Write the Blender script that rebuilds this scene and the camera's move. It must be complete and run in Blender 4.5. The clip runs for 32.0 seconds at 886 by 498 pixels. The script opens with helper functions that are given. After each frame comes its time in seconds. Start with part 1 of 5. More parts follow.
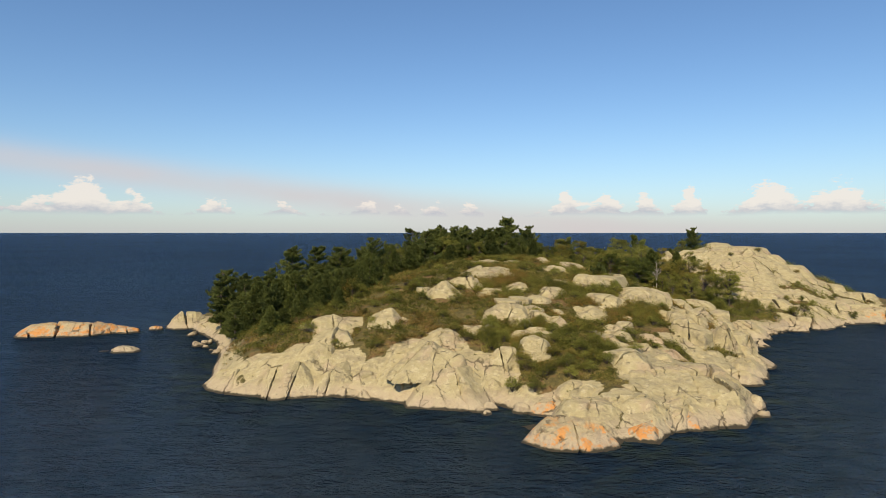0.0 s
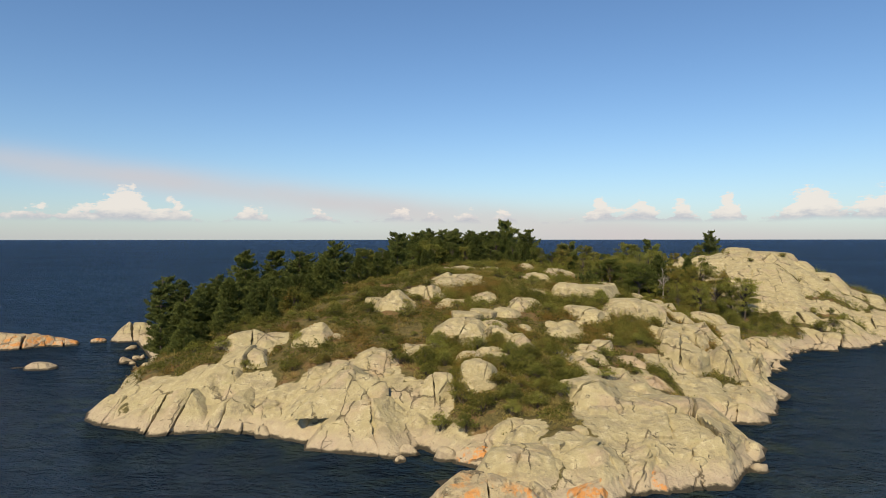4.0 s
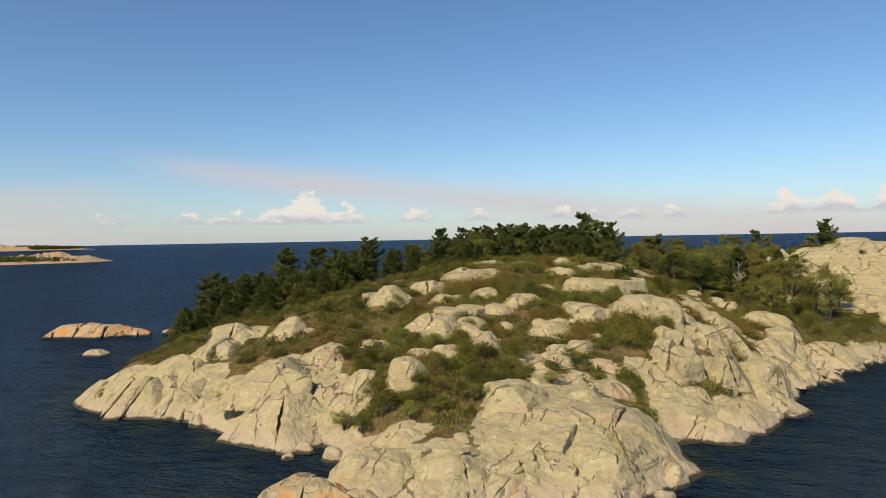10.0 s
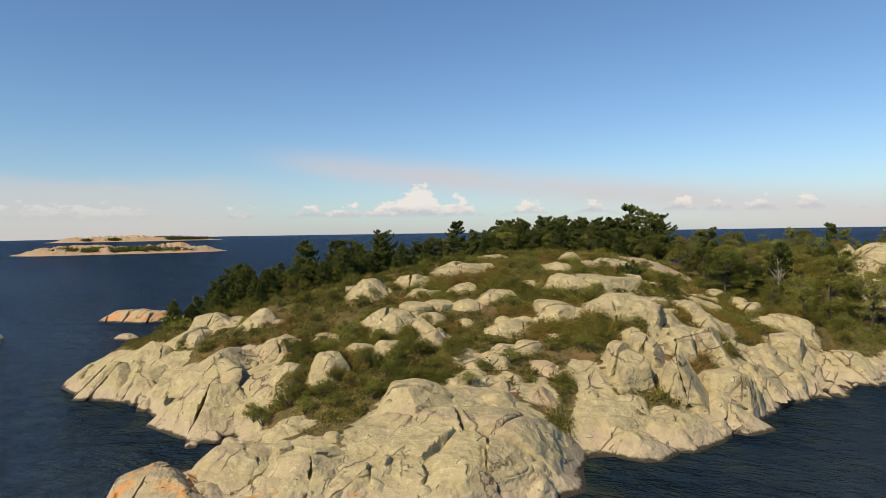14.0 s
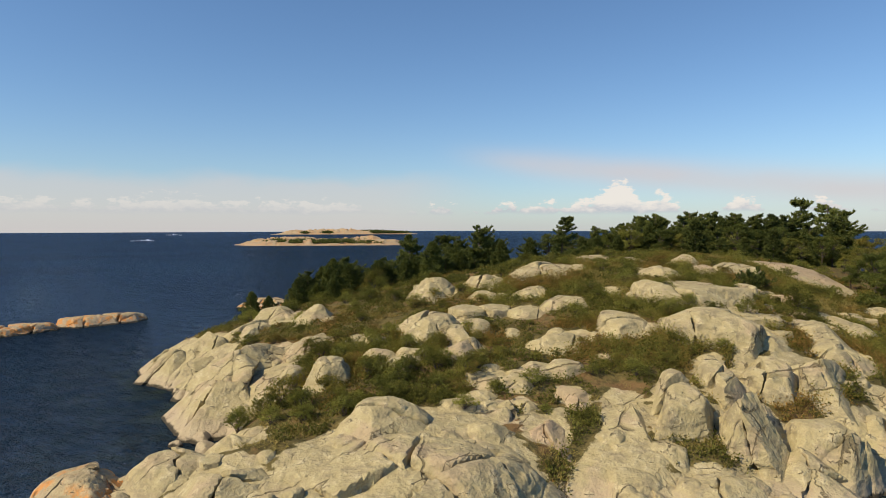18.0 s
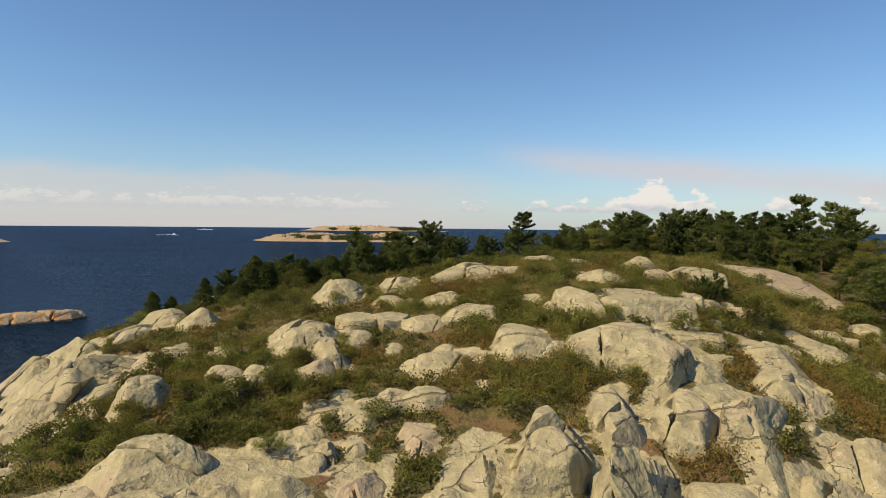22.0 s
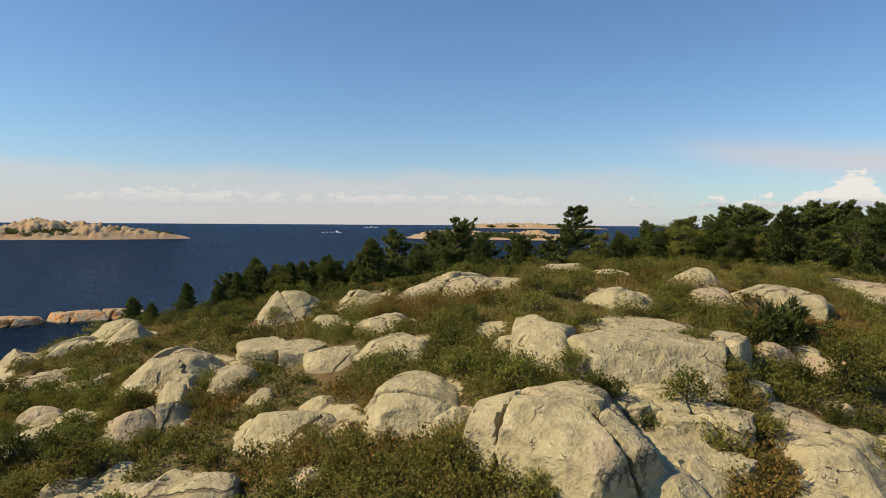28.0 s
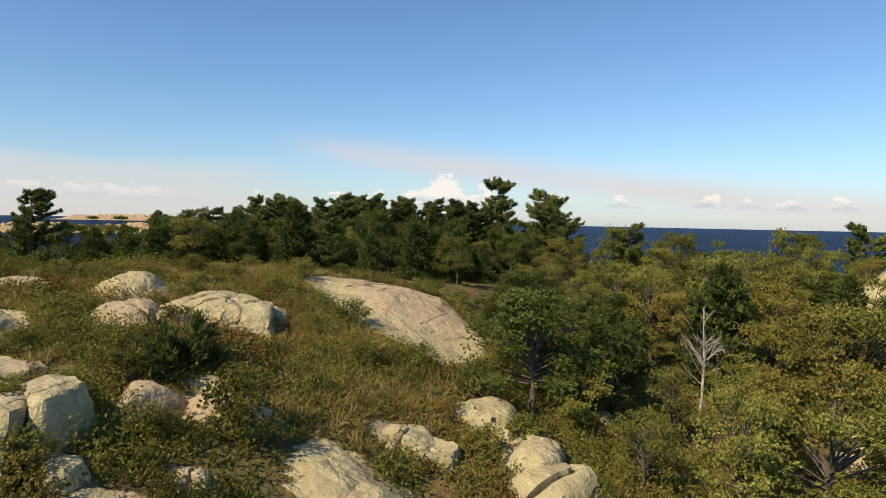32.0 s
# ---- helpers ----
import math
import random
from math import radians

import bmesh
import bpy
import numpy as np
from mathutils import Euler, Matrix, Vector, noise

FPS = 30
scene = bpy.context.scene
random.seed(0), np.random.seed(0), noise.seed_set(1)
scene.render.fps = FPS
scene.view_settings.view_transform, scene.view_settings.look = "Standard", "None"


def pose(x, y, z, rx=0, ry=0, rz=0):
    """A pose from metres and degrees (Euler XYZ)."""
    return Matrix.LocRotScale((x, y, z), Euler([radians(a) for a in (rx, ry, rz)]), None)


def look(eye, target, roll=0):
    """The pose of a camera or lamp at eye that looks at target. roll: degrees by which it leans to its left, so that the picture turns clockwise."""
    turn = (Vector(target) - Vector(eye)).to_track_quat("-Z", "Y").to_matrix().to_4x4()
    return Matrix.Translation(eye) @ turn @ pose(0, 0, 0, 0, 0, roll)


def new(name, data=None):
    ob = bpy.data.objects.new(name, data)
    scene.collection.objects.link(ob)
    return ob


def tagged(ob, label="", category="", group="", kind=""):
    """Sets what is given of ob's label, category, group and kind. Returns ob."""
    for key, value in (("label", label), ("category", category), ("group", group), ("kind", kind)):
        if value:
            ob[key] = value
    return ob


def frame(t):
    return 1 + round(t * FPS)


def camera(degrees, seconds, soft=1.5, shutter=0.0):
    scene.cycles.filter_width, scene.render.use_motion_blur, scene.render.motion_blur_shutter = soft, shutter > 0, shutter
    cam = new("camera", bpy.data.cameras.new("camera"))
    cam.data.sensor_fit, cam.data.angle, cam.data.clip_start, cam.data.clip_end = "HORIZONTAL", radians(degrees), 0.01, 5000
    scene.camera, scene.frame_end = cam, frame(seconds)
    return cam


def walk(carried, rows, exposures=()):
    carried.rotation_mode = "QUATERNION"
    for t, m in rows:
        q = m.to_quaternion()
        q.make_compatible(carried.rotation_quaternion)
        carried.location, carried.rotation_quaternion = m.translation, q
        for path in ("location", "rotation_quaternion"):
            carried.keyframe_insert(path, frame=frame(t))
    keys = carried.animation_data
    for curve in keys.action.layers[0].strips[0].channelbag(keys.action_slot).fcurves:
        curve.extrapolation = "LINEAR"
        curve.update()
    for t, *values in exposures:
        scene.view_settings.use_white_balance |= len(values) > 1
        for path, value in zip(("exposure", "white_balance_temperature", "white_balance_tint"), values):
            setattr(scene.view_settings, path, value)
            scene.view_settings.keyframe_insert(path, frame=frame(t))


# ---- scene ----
cam = camera(69.4, 32.0, soft=0.85)
METRES, EYE, TILT, LEAN, TURN = 110.0, 15.85, -1.7, 0.0, 0.0
ROWS = [
    (0.0, 0.0, 0.0, 0.0, 0.0, 0.0, -0.0),
    (0.5, 0.0099, 0.0192, 0.0003, 0.37, 0.03, -0.08),
    (1.0, 0.0194, 0.037, 0.0006, 1.03, 0.09, -0.13),
    (1.5, 0.0292, 0.0529, -0.0002, 1.47, 0.21, -0.16),
    (2.0, 0.0392, 0.0671, -0.0011, 1.78, 0.32, -0.17),
    (2.5, 0.0494, 0.0799, -0.0016, 1.96, 0.41, -0.16),
    (3.0, 0.0598, 0.0911, -0.002, 2.32, 0.49, -0.12),
    (3.5, 0.0704, 0.1004, -0.0023, 2.69, 0.59, -0.07),
    (5.5, 0.1165, 0.1165, -0.0049, 10.09, 0.49, 0.47),
    (6.0, 0.1293, 0.1196, -0.0059, 18.02, 0.31, 0.6),
    (6.5, 0.1421, 0.1244, -0.0063, 17.88, 0.28, 0.66),
    (7.0, 0.1553, 0.1293, -0.0066, 17.93, 0.32, 0.69),
    (7.5, 0.1687, 0.1343, -0.0074, 17.93, 0.41, 0.63),
    (8.0, 0.1825, 0.1393, -0.008, 17.84, 0.49, 0.63),
    (8.5, 0.1964, 0.1445, -0.0083, 17.73, 0.53, 0.61),
    (9.0, 0.2106, 0.1497, -0.008, 17.6, 0.55, 0.61),
    (9.5, 0.225, 0.1551, -0.0078, 17.46, 0.53, 0.6),
    (10.0, 0.2395, 0.1607, -0.0078, 17.35, 0.53, 0.58),
    (10.5, 0.254, 0.1666, -0.0076, 17.21, 0.51, 0.57),
    (11.0, 0.2686, 0.1728, -0.0074, 17.11, 0.51, 0.56),
    (11.5, 0.2833, 0.179, -0.0072, 17.01, 0.5, 0.55),
    (12.0, 0.2979, 0.1854, -0.0069, 16.91, 0.49, 0.53),
    (12.5, 0.3129, 0.1917, -0.0067, 16.75, 0.48, 0.51),
    (13.0, 0.3275, 0.1991, -0.0067, 20.02, 0.34, 0.47),
    (13.5, 0.3412, 0.2089, -0.0068, 25.33, 0.06, 0.33),
    (14.0, 0.3536, 0.2208, -0.0067, 27.26, -0.13, 0.18),
    (14.5, 0.3647, 0.2337, -0.0061, 30.32, -0.26, 0.03),
    (16.5, 0.3976, 0.2937, -0.005, 36.51, -0.43, -0.55),
    (17.0, 0.404, 0.3092, -0.0052, 37.12, -0.45, -0.65),
    (17.5, 0.4094, 0.325, -0.0054, 41.54, -0.5, -0.79),
    (18.0, 0.4128, 0.3407, -0.0053, 44.64, -0.58, -1.07),
    (18.5, 0.4154, 0.3569, -0.0048, 45.27, -0.64, -1.23),
    (19.0, 0.4175, 0.3728, -0.0045, 45.72, -0.7, -1.31),
    (19.5, 0.4192, 0.3888, -0.0045, 46.11, -0.73, -1.43),
    (20.0, 0.4205, 0.4047, -0.0043, 46.47, -0.78, -1.52),
    (20.5, 0.4216, 0.4203, -0.0044, 46.76, -0.78, -1.63),
    (21.0, 0.4224, 0.4361, -0.0042, 47.0, -0.81, -1.7),
    (21.5, 0.423, 0.4516, -0.0039, 47.24, -0.83, -1.76),
    (22.0, 0.4236, 0.467, -0.0035, 47.44, -0.85, -1.81),
    (22.5, 0.424, 0.4821, -0.003, 48.39, -0.91, -1.88),
    (23.0, 0.4239, 0.4971, -0.0025, 51.48, -1.03, -1.87),
    (23.5, 0.4229, 0.512, -0.002, 53.46, -1.1, -1.92),
    (24.0, 0.4212, 0.5266, -0.0014, 53.77, -1.09, -1.98),
    (24.5, 0.4193, 0.5412, -0.0009, 53.92, -1.1, -2.01),
    (25.0, 0.4176, 0.5562, -0.0008, 53.98, -1.12, -2.03),
    (25.5, 0.4159, 0.5702, -0.0007, 54.6, -1.17, -2.05),
    (27.5, 0.4018, 0.6287, 0.0022, 61.84, -1.52, -1.92),
    (28.0, 0.3985, 0.6428, 0.0032, 61.96, -1.55, -1.95),
    (28.5, 0.3952, 0.6576, 0.0039, 60.51, -1.51, -2.02),
    (29.0, 0.3926, 0.6732, 0.0039, 55.69, -1.38, -2.22),
    (29.5, 0.3914, 0.6892, 0.0038, 50.62, -1.27, -2.22),
    (30.0, 0.3915, 0.705, 0.0041, 46.3, -1.22, -2.13),
    (30.5, 0.3924, 0.7207, 0.0046, 42.89, -1.22, -2.03),
    (31.0, 0.394, 0.7364, 0.0052, 39.42, -1.2, -1.93),
    (31.5, 0.3959, 0.7523, 0.006, 35.36, -1.16, -1.89),
    (32.0, 0.3964, 0.768, 0.0069, 29.34, -1.05, -1.92),
]
EXPOSURES = [(0.0, 0.0), (6.0, -0.05), (13.0, -0.04), (21.0, 0.0), (28.0, 0.0), (29.5, 0.03), (31.0, 0.1), (32.0, 0.18)]
walk(cam, [(t, pose(0, 0, EYE, TILT, LEAN, TURN) @ pose(METRES * x, METRES * y, METRES * z, 90 + pitch, roll, yaw)) for t, x, y, z, yaw, pitch, roll in ROWS], EXPOSURES)

# ---------------------------------------------------------------- sky and sun
SUN_TURN, SUN_HEIGHT = 162.0, 43.0      # degrees to the left of +y, degrees above the horizon
sun = new("sun", bpy.data.lights.new("sun", "SUN"))
sun.data.energy, sun.data.angle, sun.data.color = 5.3, radians(0.55), (1.0, 0.82, 0.55)
sun_way = Vector((-math.sin(radians(SUN_TURN)) * math.cos(radians(SUN_HEIGHT)), math.cos(radians(SUN_TURN)) * math.cos(radians(SUN_HEIGHT)), math.sin(radians(SUN_HEIGHT))))
sun.matrix_world = look(sun_way * 200, (0, 0, 0))


class Net:
    """A small writer of node trees: sums, products and noises by name."""

    def __init__(self, tree):
        self.tree = tree

    def node(self, kind, *ins, out=0, **sets):
        n = self.tree.nodes.new(kind)
        for key, value in sets.items():
            if key == "operation":
                n.operation = value
            elif key == "blend":
                n.data_type, n.blend_type = "RGBA", value
            elif key == "feature":
                n.feature = value
            elif key == "dims":
                n.noise_dimensions = value
            elif key == "sky":
                n.sky_type = value
        for i, v in enumerate(ins):
            if v is None:
                continue
            if isinstance(v, bpy.types.NodeSocket):
                self.tree.links.new(v, n.inputs[i])
            else:
                n.inputs[i].default_value = v
        return n.outputs[out]

    def m(self, op, a, b=None, c=None):
        return self.node("ShaderNodeMath", a, b, c, operation=op)

    def vm(self, op, a, b=None):
        return self.node("ShaderNodeVectorMath", a, b, operation=op)

    def xyz(self, v):
        n = self.tree.nodes.new("ShaderNodeSeparateXYZ")
        self.tree.links.new(v, n.inputs[0])
        return n.outputs

    def vec(self, x, y, z):
        return self.node("ShaderNodeCombineXYZ", x, y, z)

    def noise(self, v, scale, detail=3.0, rough=0.55):
        n = self.tree.nodes.new("ShaderNodeTexNoise")
        if v is not None:
            self.tree.links.new(v, n.inputs["Vector"])
        n.inputs["Scale"].default_value, n.inputs["Detail"].default_value, n.inputs["Roughness"].default_value = scale, detail, rough
        return n.outputs[0]

    def voronoi(self, v, scale, feature="F1", out=0):
        n = self.tree.nodes.new("ShaderNodeTexVoronoi")
        n.feature = feature
        self.tree.links.new(v, n.inputs["Vector"])
        n.inputs["Scale"].default_value = scale
        return n.outputs[out]

    def step(self, v, lo, hi):
        """0 below lo, 1 above hi, smooth between."""
        n = self.tree.nodes.new("ShaderNodeMapRange")
        n.interpolation_type = "SMOOTHSTEP"
        for i, x in enumerate((v, lo, hi)):
            if isinstance(x, bpy.types.NodeSocket):
                self.tree.links.new(x, n.inputs[i])
            else:
                n.inputs[i].default_value = x
        return n.outputs[0]

    def mix(self, f, a, b, blend="MIX"):
        n = self.tree.nodes.new("ShaderNodeMix")
        n.data_type, n.blend_type = "RGBA", blend
        for i, v in ((0, f), (6, a), (7, b)):
            if isinstance(v, bpy.types.NodeSocket):
                self.tree.links.new(v, n.inputs[i])
            else:
                n.inputs[i].default_value = (*v, 1) if isinstance(v, tuple) and len(v) == 3 else v
        return n.outputs[2]


def bumps(net, az, el, rows):
    """The top of a bank of cloud by direction: low hills (turn, height, half-width) added up, in degrees."""
    total = None
    for turn, high, half in rows:
        off = net.m("DIVIDE", net.m("SUBTRACT", az, turn), half)
        hill = net.m("MULTIPLY", net.m("EXPONENT", net.m("MULTIPLY", net.m("MULTIPLY", off, off), -1.0)), high)
        total = hill if total is None else net.m("ADD", total, hill)
    return total


world = bpy.data.worlds.new("sky")
scene.world = world
world.use_nodes = True
world.node_tree.nodes.clear()
w = Net(world.node_tree)
sky_node = world.node_tree.nodes.new("ShaderNodeTexSky")
sky_node.sky_type, sky_node.sun_disc = "NISHITA", False
sky_node.sun_elevation, sky_node.sun_rotation = radians(SUN_HEIGHT), radians(-SUN_TURN)
sky_node.altitude, sky_node.air_density, sky_node.dust_density, sky_node.ozone_density = 100, 1.0, 0.25, 2.0
way = world.node_tree.nodes.new("ShaderNodeTexCoord").outputs["Generated"]
dx, dy, dz = w.xyz(way)
EL = w.m("MULTIPLY", w.m("ARCSINE", dz), 57.29578)
AZ = w.m("MULTIPLY", w.m("ARCTAN2", dx, dy), 57.29578)       # degrees to the right of +y
plane = w.vec(w.m("MULTIPLY", AZ, 0.22), w.m("MULTIPLY", EL, 0.45), 0.0)
fine = w.noise(plane, 3.1, 7.0, 0.64)
broad = w.noise(plane, 0.55, 3.0, 0.5)
# a bank of fair-weather cloud low over the water
tops = w.m("ADD", bumps(w, AZ, EL, [(-28.9, 2.7, 1.5), (-31.6, 1.5, 1.8), (-25.7, 1.8, 1.1), (-19.7, 1.5, 1.1), (-35.5, 1.0, 1.4), (-39.0, 1.1, 1.4), (-45.0, 1.1, 1.2), (-14.0, 1.1, 1.0), (-7.0, 1.1, 1.4), (-3.8, 1.0, 0.9), (-0.7, 1.2, 1.0), (2.6, 1.1, 0.9), (10.9, 2.4, 1.0), (14.3, 1.9, 1.5), (17.6, 1.9, 0.9), (21.0, 2.1, 1.1), (26.9, 2.7, 1.8), (31.8, 2.3, 1.9), (-56.0, 1.3, 5.0), (-67.0, 1.4, 6.0), (-84.0, 1.5, 9.0), (60.0, 0.45, 28.0)]), w.m("MULTIPLY", w.m("SUBTRACT", fine, 0.5), 4.6))
above = w.m("SUBTRACT", EL, w.m("ADD", 0.95, w.m("MULTIPLY", broad, 0.7)))
puff = w.m("MULTIPLY", w.step(w.m("SUBTRACT", tops, above), -0.05, 0.45), w.step(w.m("ADD", above, w.m("MULTIPLY", fine, 0.5)), 0.1, 0.6))
lit = w.step(w.m("ADD", w.m("MULTIPLY", above, 0.45), fine), 0.42, 1.0)
puff_colour = w.mix(lit, (0.47, 0.49, 0.56), (0.90, 0.82, 0.74))
# a thin slanting streak of high cloud
mid = w.m("ADD", 3.7, w.m("MULTIPLY", w.m("ADD", AZ, 18.7), -0.112))
half = w.m("ADD", 1.0, w.m("MULTIPLY", w.m("ADD", AZ, 45.0), 0.012))
across = w.m("DIVIDE", w.m("SUBTRACT", EL, mid), half)
streak = w.m("EXPONENT", w.m("MULTIPLY", w.m("MULTIPLY", across, across), -1.0))
streak = w.m("MULTIPLY", streak, w.m("MULTIPLY", w.step(AZ, -46.0, -33.0), w.step(AZ, 60.0, 10.0)))
streak = w.m("MULTIPLY", streak, w.m("ADD", 0.35, w.m("MULTIPLY", broad, 0.7)))
haze = w.m("MULTIPLY", w.m("EXPONENT", w.m("MULTIPLY", w.m("MAXIMUM", EL, 0.0), -0.34)), 0.67)
veil = w.m("MULTIPLY", w.step(w.m("ADD", EL, w.m("MULTIPLY", w.m("SUBTRACT", broad, 0.5), 3.0)), 5.2, 3.4), w.step(AZ, -38.0, -52.0))
SKY = 0.107
colour = w.vm("SCALE", sky_node.outputs[0])
colour.node.inputs[3].default_value = SKY
colour = w.mix(1.0, colour, (0.80, 0.98, 1.145), "MULTIPLY")
colour = w.mix(haze, colour, (0.535, 0.525, 0.55))
colour = w.mix(w.m("MULTIPLY", streak, 1.0), colour, (0.66, 0.60, 0.60))
colour = w.mix(w.m("MULTIPLY", veil, 0.55), colour, (0.66, 0.61, 0.60))
faint = w.m("ADD", 0.35, w.m("MULTIPLY", w.step(AZ, -52.0, -40.0), 0.5))
colour = w.mix(w.m("MULTIPLY", puff, faint), colour, puff_colour)
back = world.node_tree.nodes.new("ShaderNodeBackground")
world.node_tree.links.new(colour, back.inputs[0])
back.inputs[1].default_value = 1.0
done = world.node_tree.nodes.new("ShaderNodeOutputWorld")
world.node_tree.links.new(back.outputs[0], done.inputs[0])


# ---------------------------------------------------------------- materials
def material(name):
    mat = bpy.data.materials.new(name)
    mat.use_nodes = True
    net = Net(mat.node_tree)
    bsdf = mat.node_tree.nodes["Principled BSDF"]
    return mat, net, bsdf


def wire(net, bsdf, colour=None, rough=None, height=None, dist=0.05, strength=0.6):
    for v, key in ((colour, "Base Color"), (rough, "Roughness")):
        if isinstance(v, bpy.types.NodeSocket):
            net.tree.links.new(v, bsdf.inputs[key])
        elif v is not None:
            bsdf.inputs[key].default_value = (*v, 1) if isinstance(v, tuple) else v
    if height is not None:
        b = net.tree.nodes.new("ShaderNodeBump")
        b.inputs["Strength"].default_value, b.inputs["Distance"].default_value = strength, dist
        net.tree.links.new(height, b.inputs["Height"])
        net.tree.links.new(b.outputs[0], bsdf.inputs["Normal"])


def place(net):
    return net.tree.nodes.new("ShaderNodeNewGeometry").outputs["Position"]


def granite(name, orange=0.0, pink=0.0, heath=False, wet=True, rust=0.0):
    """Weathered granite, grown over with pale lichen; near the water it is bare, pinkish and spotted with orange lichen."""
    mat, n, bsdf = material(name)
    at = place(n)
    _, _, z = n.xyz(at)
    big, mid, grain, fleck = n.noise(at, 0.4, 3), n.noise(at, 1.6, 4, 0.62), n.noise(at, 11.0, 3, 0.7), n.noise(at, 34.0, 2, 0.6)
    body = n.mix(n.step(mid, 0.32, 0.70), (0.350, 0.300, 0.163), (0.450, 0.390, 0.228))
    body = n.mix(n.m("MULTIPLY", n.step(fleck, 0.56, 0.70), 0.45), body, (0.22, 0.185, 0.115))
    body = n.mix(n.m("MULTIPLY", n.step(fleck, 0.42, 0.32), 0.35), body, (0.53, 0.475, 0.32))
    body = n.mix(n.m("MULTIPLY", n.step(big, 0.52, 0.68), 0.7), body, (0.39, 0.305, 0.205))
    body = n.mix(n.m("MULTIPLY", n.step(n.m("ADD", grain, n.m("MULTIPLY", mid, 0.5)), 0.80, 0.94), 0.45), body, (0.21, 0.175, 0.12))
    body = n.mix(n.m("MULTIPLY", n.step(n.m("SUBTRACT", mid, n.m("MULTIPLY", grain, 0.4)), 0.36, 0.46), 0.55), body, (0.52, 0.455, 0.29))
    weather = n.noise(n.vm("MULTIPLY", at, (0.8, 1.0, 1.5)), 0.8, 6, 0.72)
    body = n.mix(n.m("MULTIPLY", n.step(weather, 0.50, 0.62), 0.62), body, (0.240, 0.204, 0.130))
    body = n.mix(n.m("MULTIPLY", n.step(weather, 0.42, 0.30), 0.45), body, (0.455, 0.415, 0.215))
    if pink:
        body = n.mix(pink, body, (0.40, 0.285, 0.205))
    if rust:
        body = n.mix(n.m("MULTIPLY", n.step(n.noise(at, 0.11, 4, 0.65), 0.47, 0.56), rust), body, (0.50, 0.25, 0.09))
    # dark runs of water down steep sides
    _, _, nz = n.xyz(n.tree.nodes.new("ShaderNodeNewGeometry").outputs["Normal"])
    runs = n.noise(n.vm("MULTIPLY", at, (2.2, 2.2, 0.17)), 1.0, 3, 0.6)
    body = n.mix(n.m("MULTIPLY", n.m("MULTIPLY", n.step(runs, 0.52, 0.70), n.step(nz, 0.75, 0.35)), 0.6), body, (0.17, 0.145, 0.105))
    # the washed zone over the waterline, and its orange lichen
    wave = n.m("ADD", z, n.m("MULTIPLY", n.m("SUBTRACT", mid, 0.5), 1.6))
    body = n.mix(n.m("MULTIPLY", n.step(wave, 1.4, 0.5), 0.5), body, (0.42, 0.34, 0.26))
    if orange:
        patch = n.m("MULTIPLY", n.step(n.noise(at, 0.9, 5, 0.7), 0.57 - 0.12 * orange, 0.66 - 0.10 * orange), n.m("MULTIPLY", n.step(wave, 1.9, 1.1), n.step(wave, 0.05, 0.35)))
        body = n.mix(n.m("MULTIPLY", patch, 0.85), body, (0.55, 0.235, 0.055))
    if wet:
        body = n.mix(n.step(n.m("ADD", z, n.m("MULTIPLY", mid, 0.5)), 0.52, 0.36), body, (0.05, 0.043, 0.03))
    # hairline joints, long in one direction and broken up
    bent = n.vm("ADD", at, n.vm("SCALE", n.vec(mid, big, mid)))
    crack = n.voronoi(n.vm("MULTIPLY", bent, (0.8, 0.3, 0.5)), 0.42, "DISTANCE_TO_EDGE")
    line = n.m("MULTIPLY", n.step(crack, 0.015, 0.004), n.step(big, 0.46, 0.54))
    small_crack = n.voronoi(n.vm("MULTIPLY", bent, (0.5, 0.9, 1.3)), 0.9, "DISTANCE_TO_EDGE")
    line = n.m("MAXIMUM", line, n.m("MULTIPLY", n.step(small_crack, 0.016, 0.004), n.step(mid, 0.56, 0.62)))
    body = n.mix(n.m("MULTIPLY", line, 0.65), body, (0.10, 0.08, 0.05))
    high = n.m("ADD", n.m("MULTIPLY", mid, 1.4), n.m("ADD", n.m("MULTIPLY", grain, 0.13), n.m("ADD", n.m("MULTIPLY", fleck, 0.03), n.m("MULTIPLY", line, -1.0))))
    wire(n, bsdf, body, 0.92, high, 0.22, 0.9)
    bsdf.inputs["Specular IOR Level"].default_value = 0.2
    if heath:
        # thin soil with heath over the bedrock, where the ground is not bare
        c = n.mix(n.step(mid, 0.38, 0.62), (0.075, 0.066, 0.024), (0.135, 0.108, 0.040))
        c = n.mix(n.step(big, 0.5, 0.64), c, (0.16, 0.10, 0.045))
        c = n.mix(n.step(grain, 0.5, 0.75), c, (0.19, 0.15, 0.06))
        bare = n.tree.nodes.new("ShaderNodeAttribute")
        bare.attribute_name = "bare"
        edge = n.step(n.m("ADD", bare.outputs["Fac"], n.m("ADD", n.m("MULTIPLY", n.m("SUBTRACT", mid, 0.5), 0.9), n.m("MULTIPLY", n.m("SUBTRACT", grain, 0.5), 0.5))), 0.42, 0.56)
        n.tree.links.new(n.mix(edge, c, body), bsdf.inputs["Base Color"])
    return mat


